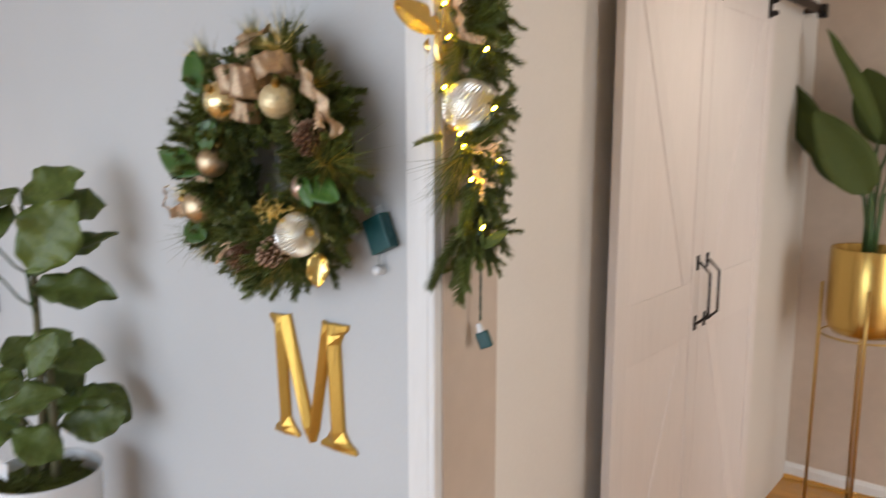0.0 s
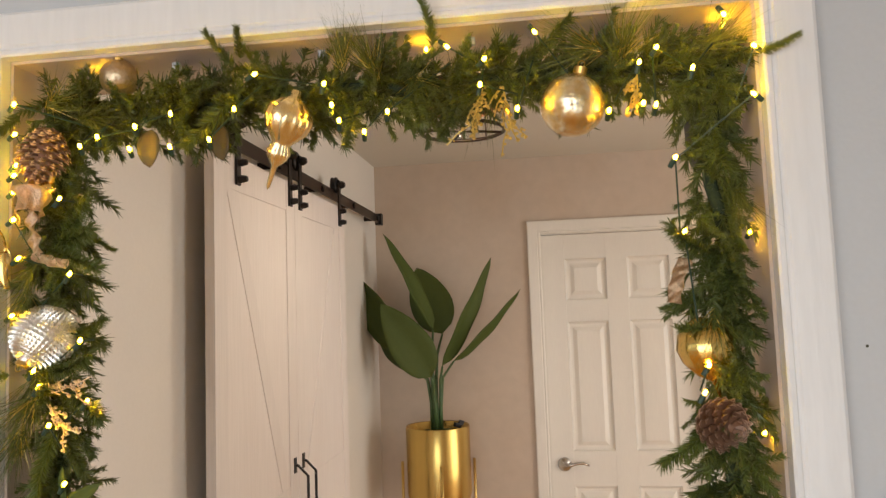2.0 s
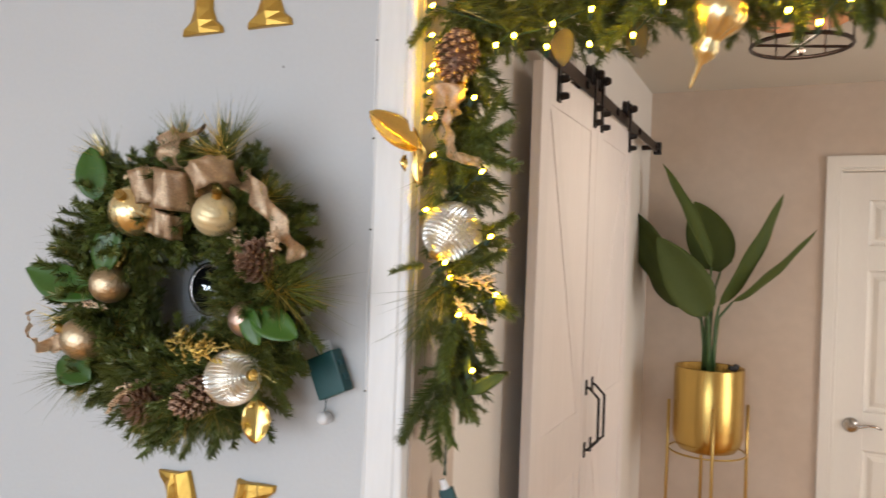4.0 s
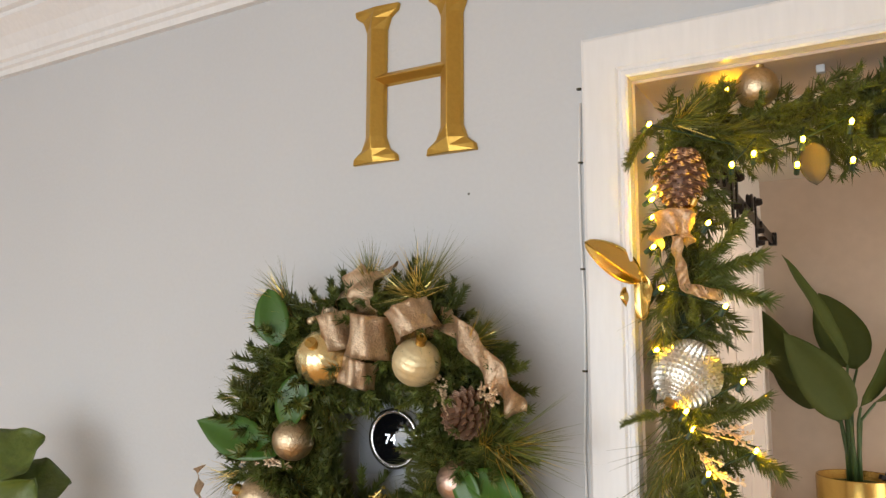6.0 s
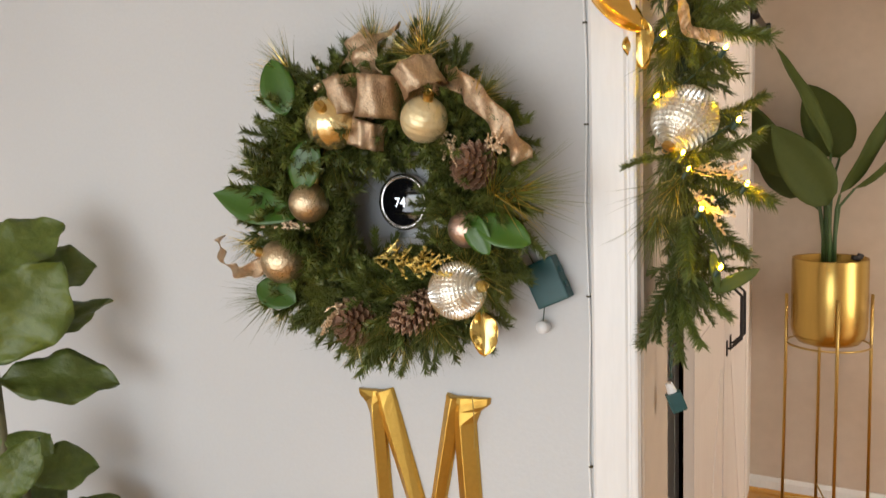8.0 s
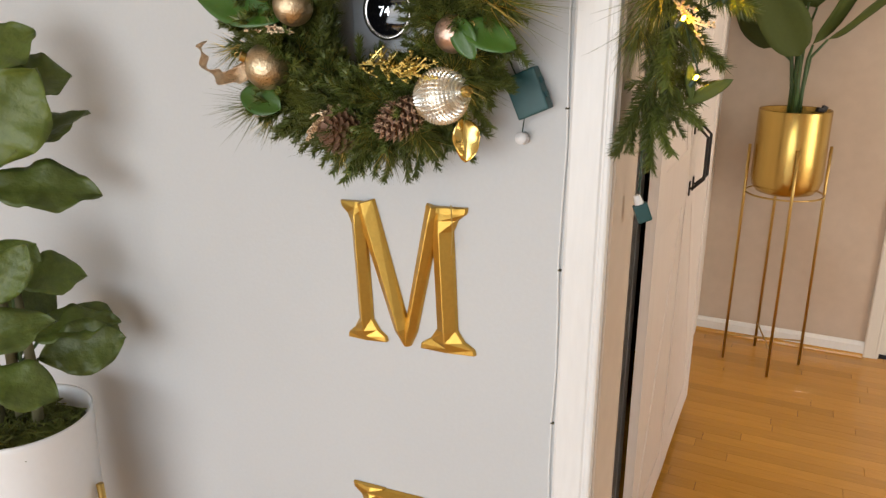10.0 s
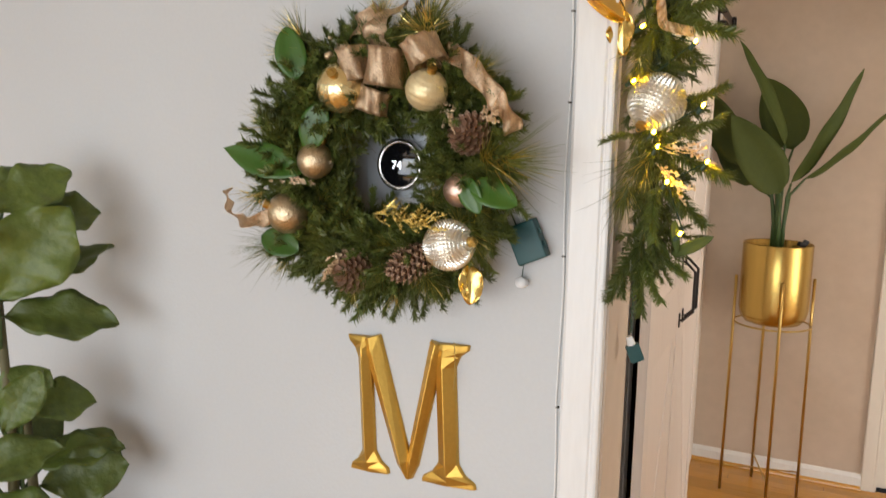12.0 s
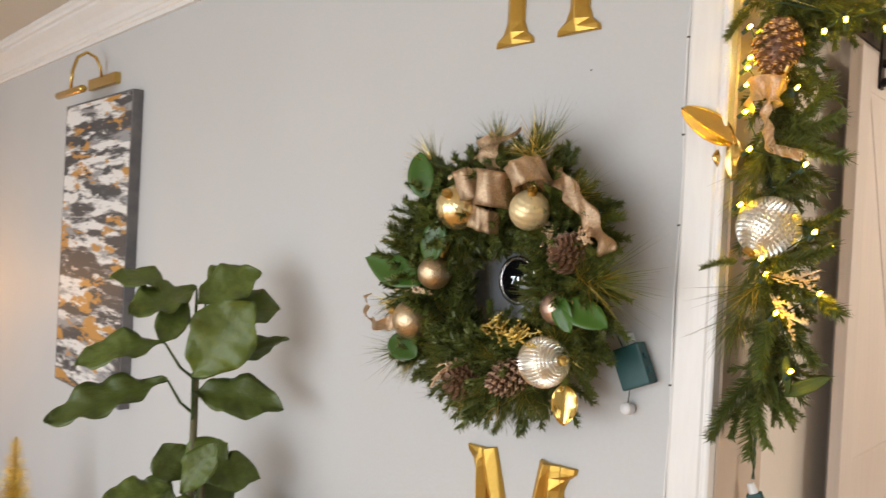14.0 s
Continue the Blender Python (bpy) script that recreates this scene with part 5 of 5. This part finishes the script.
    deep_lamps = ((0.110, 2.012), (0.561, 2.014), (0.930, 2.014), (0.946, 1.757), (0.946, 1.520))
    for n, (spots, depth) in enumerate(((left_lamps, -0.024), (head_lamps, -0.026), (right_lamps, -0.018), (deep_lamps, 0.040))):
        pts = []
        for x, z in spots:
            q = Vector((x, depth, z))
            q.x = max(q.x, 0.027)
            p = Vector((min(max(x, 0.045), 0.915), 0.04, z if n != 1 else 1.968)) if n < 3 else q + Vector((0.0, -0.01, -0.02))
            pts += [p + (q - p) * 0.55, q]
            bm = bmesh.new()
            lathe(bm, [(0.0, -0.0028), (0.0018, -0.0020), (0.0023, 0.0), (0.0020, 0.0024), (0.0, 0.0042)], 8)
            lamp = part("fairy_light", bm, BULB, g, "glowing warm white fairy light", True, toward(q - O, q - p))
            bm = bmesh.new()
            lathe(bm, [(0.0, -0.013), (0.0030, -0.013), (0.0034, -0.003), (0.0, -0.003)], 7)
            part("socket", bm, WIRE, lamp, "green plastic socket")
        if n < 3:
            bm = bmesh.new()
            tube(bm, [q - O for q in pts], 0.0011, 4, False)
            part("light_wire", bm, WIRE, g, "thin green light wire")
    L = lambda x, y, z: Vector((x, y, z)) - O  # noqa: E731
    pine_cone(g, L(0.060, -0.012, 1.896), 0.076, 0.029, (172, 8, 0), "frosted brown pine cone")
    bauble(g, L(0.056, 0.0, 1.660), 0.038, SILVER, "silver studded bauble with a gold base", "studded", (150, 25, 0))
    bauble(g, L(0.146, 0.02, 2.002), 0.025, CHAMPAGNE, "matt champagne bauble", "smooth", (20, 10, 0))
    shared("gold_petal", GOLD_PETAL, g, toward(L(0.010, -0.018, 1.770), (-0.86, -0.25, 0.46), 0.55, 0.78), "cupped shiny gold petal")
    shared("gold_leaf", GOLD_LEAF[1], g, toward(L(0.006, -0.012, 1.785), (0.0, -0.15, -1), 0.3, 0.75), "curled shiny gold leaf")
    ribbon(g, [L(0.030, -0.018, 1.812), L(0.040, -0.034, 1.834), L(0.060, -0.038, 1.838), L(0.072, -0.026, 1.828), L(0.060, -0.022, 1.815)], 0.032, [(0.2, -0.5, 1), (0.1, -0.2, 1), (0.1, 0, 1), (0.3, 0.2, 1), (0.3, 0.3, 1)], "knotted gold mesh ribbon", seed=11)
    ribbon(g, [L(0.056, -0.030, 1.822), L(0.057, -0.028, 1.800), L(0.060, -0.026, 1.778), L(0.064, -0.026, 1.762), L(0.080, -0.024, 1.756), L(0.104, -0.022, 1.750)], 0.013, [(1, 0, 0.1), (1, -0.3, 0), (1, 0.2, 0), (0.8, 0, 0.7), (0.2, -0.2, 1), (0.1, 0, 1)], "trailing gold mesh ribbon tail", seed=12)
    bauble(g, L(0.068, -0.014, 1.851), 0.010, GOLD_SHINY, "tiny shiny gold bauble", "smooth", (10, 30, 0))
    glitter_twig(g, L(0.055, 0.0, 1.60), (0.9, -0.2, -0.1), 0.10, 12)
    glitter_twig(g, L(0.06, 0.0, 1.575), (0.6, -0.2, -0.6), 0.09, 13)
    narrow = leaf_mesh("narrow_leaf", 0.066, 0.018, PALM_LEAF, 0.2, 0.2, 0.004, 1.5, 0.62, 0.9, 19, 10, 3)
    shared("narrow_leaf", narrow, g, toward(L(0.090, -0.012, 1.446), (0.85, -0.2, 0.48), 0.2, 1.0), "narrow green leaf")
    shared("narrow_leaf", narrow, g, toward(L(0.074, -0.014, 1.468), (0.3, -0.3, -0.6), 0.3, 0.6), "narrow green leaf")
    shared("narrow_leaf", narrow, g, toward(L(0.092, -0.014, 1.498), (0.12, -0.2, -1.0), 0.5, 0.75), "narrow green leaf")
    dark = leaf_mesh("hanging_leaf", 0.055, 0.034, DRY_LEAF, 0.2, 0.2, 0.006, 1.5, 0.62, 0.9, 9, 10, 3)
    shared("hanging_leaf", dark, g, toward(L(0.204, -0.004, 1.922), (0.02, -0.2, -1.0), 0.2, 0.95), "dark hanging leaf")
    shared("hanging_leaf", dark, g, toward(L(0.292, 0.010, 1.925), (0.1, -0.2, -1.0), 0.4, 0.9), "dark hanging leaf")
    # teardrop finial, large mercury-gold ball, round gold bauble and cone
    bm = bmesh.new()
    lathe(bm, [(0.0, -0.098), (0.003, -0.092), (0.005, -0.062), (0.016, -0.050), (0.019, -0.040), (0.014, -0.030), (0.018, -0.024), (0.034, -0.008), (0.039, 0.008), (0.036, 0.022), (0.022, 0.034), (0.008, 0.040), (0.008, 0.050), (0.0, 0.052)], 48, wave=lambda a, n: 0.90 + 0.10 * abs(math.sin(6 * a)))
    part("finial_ornament", bm, PALE_GOLD, g, "ribbed shiny gold teardrop ornament", True, Matrix.Translation(L(0.388, -0.006, 1.915)) @ pose(0, 0, 0, 8, 22, 0) @ Matrix.Diagonal((0.80, 0.80, 0.88, 1)))
    bauble(g, L(0.742, -0.002, 1.915), 0.038, MERCURY, "mottled gold mercury-glass bauble", "crackle", (10, 15, 0))
    bm = bmesh.new()
    lathe(bm, [(0.0, -0.072), (0.002, -0.068), (0.005, -0.046), (0.022, -0.032), (0.034, -0.012), (0.037, 0.006), (0.030, 0.026), (0.014, 0.038), (0.007, 0.042), (0.0, 0.044)], 48, wave=lambda a, n: 1 + 0.04 * abs(math.sin(7 * a)))
    part("finial_ornament", bm, GOLD_SHINY, g, "shiny gold onion-shaped ornament", True, Matrix.Translation(L(0.880, 0.012, 1.622)) @ pose(0, 0, 0, 5, -14, 0) @ Matrix.Scale(0.85, 4))
    pine_cone(g, L(0.889, 0.0, 1.537), 0.050, 0.028, (95, 0, 15), "dusty pink-brown open pine cone")
    ribbon(g, [L(0.866, 0.012, 1.725), L(0.856, 0.006, 1.712), L(0.850, 0.010, 1.692), L(0.848, 0.014, 1.675)], 0.016, [(1, 0, 0.2), (1, 0, 0), (1, 0, 0), (1, 0, -0.1)], "short brown ribbon end", seed=14)
    glitter_twig(g, L(0.66, 0.0, 1.945), (0.15, -0.2, -1), 0.10, 15, TINSEL)
    glitter_twig(g, L(0.635, 0.0, 1.945), (-0.25, -0.2, -1), 0.09, 16, TINSEL)
    glitter_twig(g, L(0.82, 0.0, 1.95), (-0.1, -0.2, -1), 0.07, 17, TINSEL)
    # clear hook clips on the head of the opening
    for x in (0.215, 0.42, 0.62):
        bm = bmesh.new()
        box(bm, -0.005, 0.005, -0.005, 0.005, -0.010, 0.0, 0.002)
        part("clear_clip", bm, PLATE_GREY, g, "small clear plastic clip", False, L(x, 0.045, OTOP - 0.004))
    # loose end of the light string, with its end plug
    bm = bmesh.new()
    for s in (0, 1):
        tube(bm, [L(0.024 + 0.002 * math.sin(2.2 * k + 3.14 * s), 0.075 + 0.002 * math.cos(2.2 * k + 3.14 * s), 1.40 - 0.012 * k) for k in range(9)], 0.0012, 5)
    part("light_wire", bm, WIRE, g, "thin green light wire")
    bm = bmesh.new()
    box(bm, -0.011, 0.011, -0.007, 0.007, -0.029, 0.0, 0.003)
    plug = part("end_plug", bm, BOX_GREEN, g, "dark teal plastic plug", False, Matrix.Translation(L(0.026, 0.075, 1.285)) @ pose(0, 0, 0, 0, -22, 20))
    bm = bmesh.new()
    lathe(bm, [(0.0, 0.0), (0.007, 0.0), (0.005, 0.014), (0.0, 0.015)], 10)
    part("collar", bm, POT_WHITE, plug, "white collar")


garland()


# ---- hall lamp, wall disc, painting and the rest ----
def ceiling_lamp():
    c = thing("ceiling_lamp", (0.49, 1.16, HEIGHT), "semi-flush ceiling lamp with a dark metal rim", "ceiling lamp")
    bm = bmesh.new()
    lathe(bm, [(0.0, -0.02), (0.055, -0.02), (0.062, -0.012), (0.062, 0.0)], 32)
    part("canopy", bm, BRONZE, c, "", True)
    bm = bmesh.new()
    tube(bm, [(0, 0, -0.02), (0, 0, -0.245)], 0.006, 10)
    part("rod", bm, BRONZE, c)
    for z in (-0.236, -0.11):
        bm = bmesh.new()
        tube(bm, [(0.118 * math.cos(a), 0.118 * math.sin(a), z) for a in (2 * math.pi * k / 48 for k in range(49))], 0.0055, 8, False)
        part("rim", bm, BRONZE, c, "", True)
    bm = bmesh.new()
    lathe(bm, [(0.115, -0.11), (0.115, -0.17)], 48)
    bm.faces.ensure_lookup_table()
    for f in [f for f in bm.faces if len(f.verts) > 4]:
        bm.faces.remove(f)
    bmesh.ops.solidify(bm, geom=bm.faces[:], thickness=0.002)
    part("shade", bm, LAMP_SHADE, c, "amber-brown shade band", True)
    for a in (20, 110):
        x, y = 0.118 * math.cos(radians(a)), 0.118 * math.sin(radians(a))
        bm = bmesh.new()
        tube(bm, [(-x, -y, -0.236), (x, y, -0.236)], 0.004, 8)
        part("cross_bar", bm, BRONZE, c)
    for k in range(6):
        x, y = 0.118 * math.cos(k * 1.047), 0.118 * math.sin(k * 1.047)
        bm = bmesh.new()
        tube(bm, [(x, y, -0.236), (x, y, -0.11)], 0.0025, 6)
        part("upright", bm, BRONZE, c)
    bm = bmesh.new()
    lathe(bm, [(0.0, -0.262), (0.006, -0.258), (0.009, -0.248), (0.006, -0.240), (0.0, -0.238)], 14)
    part("finial", bm, BRONZE, c, "", True)


ceiling_lamp()

bm = bmesh.new()
lathe(bm, [(0.0, 0.0), (0.128, 0.0), (0.135, 0.006), (0.135, 0.040), (0.128, 0.052), (0.09, 0.060), (0.0, 0.062)], 56)
tagged(part("wall_disc", bm, DISC_BLACK, None, "", True, pose(1.139, 0.985, 2.135, 0, -90, 0)), "thick round black disc fixed high on a hall wall", "wall ornament")


def painting_material():
    mat = bpy.data.materials.new("abstract_paint")
    mat.use_nodes = True
    tree = mat.node_tree
    shader = tree.nodes["Principled BSDF"]
    shader.inputs["Roughness"].default_value = 0.5
    coord = tree.nodes.new("ShaderNodeTexCoord")
    last = None
    layers = (((0.055, 0.052, 0.055), None, 0, 0, 0), ((0.75, 0.74, 0.72), (1.5, 1, 8.0), 0.49, 0.55, 2.0), ((0.30, 0.30, 0.31), (1.6, 1, 10.0), 0.54, 0.62, 7.0), ((0.50, 0.25, 0.05), (2.2, 1, 8.5), 0.535, 0.58, 13.0), ((0.035, 0.033, 0.035), (3.0, 1, 13.0), 0.60, 0.65, 23.0), ((0.72, 0.70, 0.68), (3.0, 1, 12.0), 0.61, 0.66, 31.0))
    for colour, size, lo, hi, shift in layers:
        if size is None:
            last = colour
            continue
        place = tree.nodes.new("ShaderNodeMapping")
        place.inputs["Scale"].default_value, place.inputs["Location"].default_value = size, (shift, shift, shift)
        tree.links.new(coord.outputs["Object"], place.inputs[0])
        tex = tree.nodes.new("ShaderNodeTexNoise")
        tex.inputs["Scale"].default_value, tex.inputs["Detail"].default_value, tex.inputs["Roughness"].default_value = 2.2, 5, 0.6
        tree.links.new(place.outputs[0], tex.inputs["Vector"])
        ramp = tree.nodes.new("ShaderNodeMapRange")
        ramp.inputs[1].default_value, ramp.inputs[2].default_value = lo, hi
        tree.links.new(tex.outputs["Fac"], ramp.inputs[0])
        mix = tree.nodes.new("ShaderNodeMix")
        mix.data_type = "RGBA"
        tree.links.new(ramp.outputs[0], mix.inputs[0])
        if isinstance(last, tuple):
            mix.inputs[6].default_value = (*last, 1)
        else:
            tree.links.new(last, mix.inputs[6])
        mix.inputs[7].default_value = (*colour, 1)
        last = mix.outputs[2]
    tree.links.new(last, shader.inputs["Base Color"])
    return mat


def painting():
    p = thing("painting", (-2.285, 0.0, 1.02), "tall abstract canvas brushed in black, white and gold", "painting")
    bm = bmesh.new()
    box(bm, -0.308, 0.308, -0.036, -0.002, 0.007, 1.038, 0.002)
    part("canvas", bm, painting_material(), p)
    for x0, x1, z0, z1 in ((-0.315, -0.308, 0, 1.045), (0.308, 0.315, 0, 1.045), (-0.308, 0.308, 0, 0.007), (-0.308, 0.308, 1.038, 1.045)):
        bm = bmesh.new()
        box(bm, x0, x1, -0.035, 0.0, z0, z1, 0.001)
        part("canvas_edge", bm, CANVAS_EDGE, p, "dark grey painted canvas edge")
    light = thing("picture_light", (-2.300, 0.0, 2.130), "brass picture light with an arched arm over the canvas", "picture light")
    bm = bmesh.new()
    box(bm, -0.13, 0.13, -0.020, 0.0, -0.020, 0.020, 0.004)
    part("wall_plate", bm, BRASS, light)
    bm = bmesh.new()
    tube(bm, [(0, -0.018, 0.015), (0, -0.024, 0.05), (0, -0.040, 0.080), (0, -0.070, 0.092), (0, -0.100, 0.070), (0, -0.116, 0.02), (0, -0.120, -0.05)], 0.0055, 8)
    part("arm", bm, BRASS, light, "", True)
    bm = bmesh.new()
    lathe(bm, [(0.0, -0.13), (0.011, -0.13), (0.013, -0.12), (0.013, 0.12), (0.011, 0.13), (0.0, 0.13)], 20)
    part("lamp_tube", bm, BRASS, light, "", True, Matrix.Translation((0, -0.12, -0.058)) @ pose(0, 0, 0, 0, 90, 0))


painting()


def tinsel_tree():
    t = thing("tinsel_tree", (-2.265, -0.25, 0.0), "small gold tinsel tree on the floor", "tinsel tree")
    bm = bmesh.new()
    tube(bm, [(0, 0, 0), (0, 0, 0.90)], 0.010, 8, True, [1.2, 0.3])
    part("trunk", bm, BRASS_LEG, t)
    bm = bmesh.new()
    lathe(bm, [(0.0, 0.0), (0.075, 0.0), (0.07, 0.012), (0.02, 0.02), (0.0, 0.02)], 24)
    part("foot", bm, BRASS, t, "", True)
    rnd = random.Random(51)
    for k in range(280):
        z = 0.06 + 0.83 * (k / 280)
        r = 0.30 * (1 - z / 0.93)
        a = k * 2.39996
        shared("tinsel_branch", GLINTS[k % 3], t, toward((0, 0, z), (math.cos(a), math.sin(a), 0.35), rnd.uniform(0, 6.28), min(2.0, max(0.25, (r + 0.02) / 0.10))))


tinsel_tree()

# framed print beyond the opening: only its dark corner shows
frame_print = thing("framed_print", (1.035, 0.0, 1.10), "white print in a thin black frame on the grey wall", "picture frame")
for x0, x1, z0, z1 in ((0, 0.012, 0, 0.345), (0.288, 0.30, 0, 0.345), (0.012, 0.288, 0, 0.012), (0.012, 0.288, 0.333, 0.345)):
    bm = bmesh.new()
    box(bm, x0, x1, -0.018, 0.0, z0, z1, 0.001)
    part("frame_bar", bm, BLACK_IRON, frame_print)
bm = bmesh.new()
box(bm, 0.012, 0.288, -0.008, 0.0, 0.012, 0.333)
part("print", bm, POT_WHITE, frame_print, "plain white print")

# thin cable tacked along the casing, with its clips, and old nail marks
cable = thing("wall_cable", (-0.066, 0.0, 0.0), "thin white cable tacked along the door casing", "cable")
bm = bmesh.new()
tube(bm, [(-0.003 + 0.0022 * math.sin(1.7 * k), -0.003, 0.30 + 0.09 * k) for k in range(20)], 0.0017, 6)
part("lead", bm, TRIM, cable, "", True)
for z in (0.62, 0.93, 1.19, 1.43, 1.66, 1.79, 1.93, 2.03):
    bm = bmesh.new()
    box(bm, -0.0055, 0.0, -0.005, 0.0, -0.0013, 0.0013, 0.0005)
    part("nail_clip", bm, TWIG, cable, "grey nail clip", False, Matrix.Translation((0, 0, z)))
for x, z in ((-0.235, 1.905), (1.05, 1.62)):
    bm = bmesh.new()
    lathe(bm, [(0.0, -0.0008), (0.0014, -0.0006), (0.0018, 0.0)], 9)
    tagged(part("nail_mark", bm, TWIG, None, "", False, Matrix.Translation((x, -0.0002, z)) @ pose(0, 0, 0, 90, 0, 0)), "small dark nail hole in the grey wall", "nail hole")


# ---- floors, laid board by board in the hall ----
def floors():
    slab("floor", WX0, WX1, FRONT, THICK, -0.1, 0.0, OAK, "orange oak strip floor of the living room", "floor")
    hall = thing("floor_hall", (0, 0, 0), "glossy orange oak strip floor", "floor", kind="structure")
    bm = bmesh.new()
    box(bm, -1.1, 3.6, THICK, BACK + 0.12, -0.1, -0.006)
    part("subfloor", bm, DARK, hall, "dark gaps between the boards")
    rnd = random.Random(11)
    meshes = {}
    y, w = THICK + 0.002, 0.057
    while y < BACK - 0.01:
        x = -1.05 - rnd.uniform(0, 0.7)
        while x < 3.4:
            n = rnd.choice((0.55, 0.75, 0.95, 1.2))
            if n not in meshes:
                bm = bmesh.new()
                box(bm, 0, n - 0.0012, 0, w - 0.0010, -0.012, 0.0)
                top = [e for e in bm.edges if all(v.co.z > -0.001 for v in e.verts)]
                bmesh.ops.bevel(bm, geom=top, offset=0.0007, segments=1, affect="EDGES")
                meshes[n] = mesh_of("plank", bm, OAK)
            shared("plank", meshes[n], hall, Matrix.Translation((x, y, 0)))
            x += n
        y += w


floors()
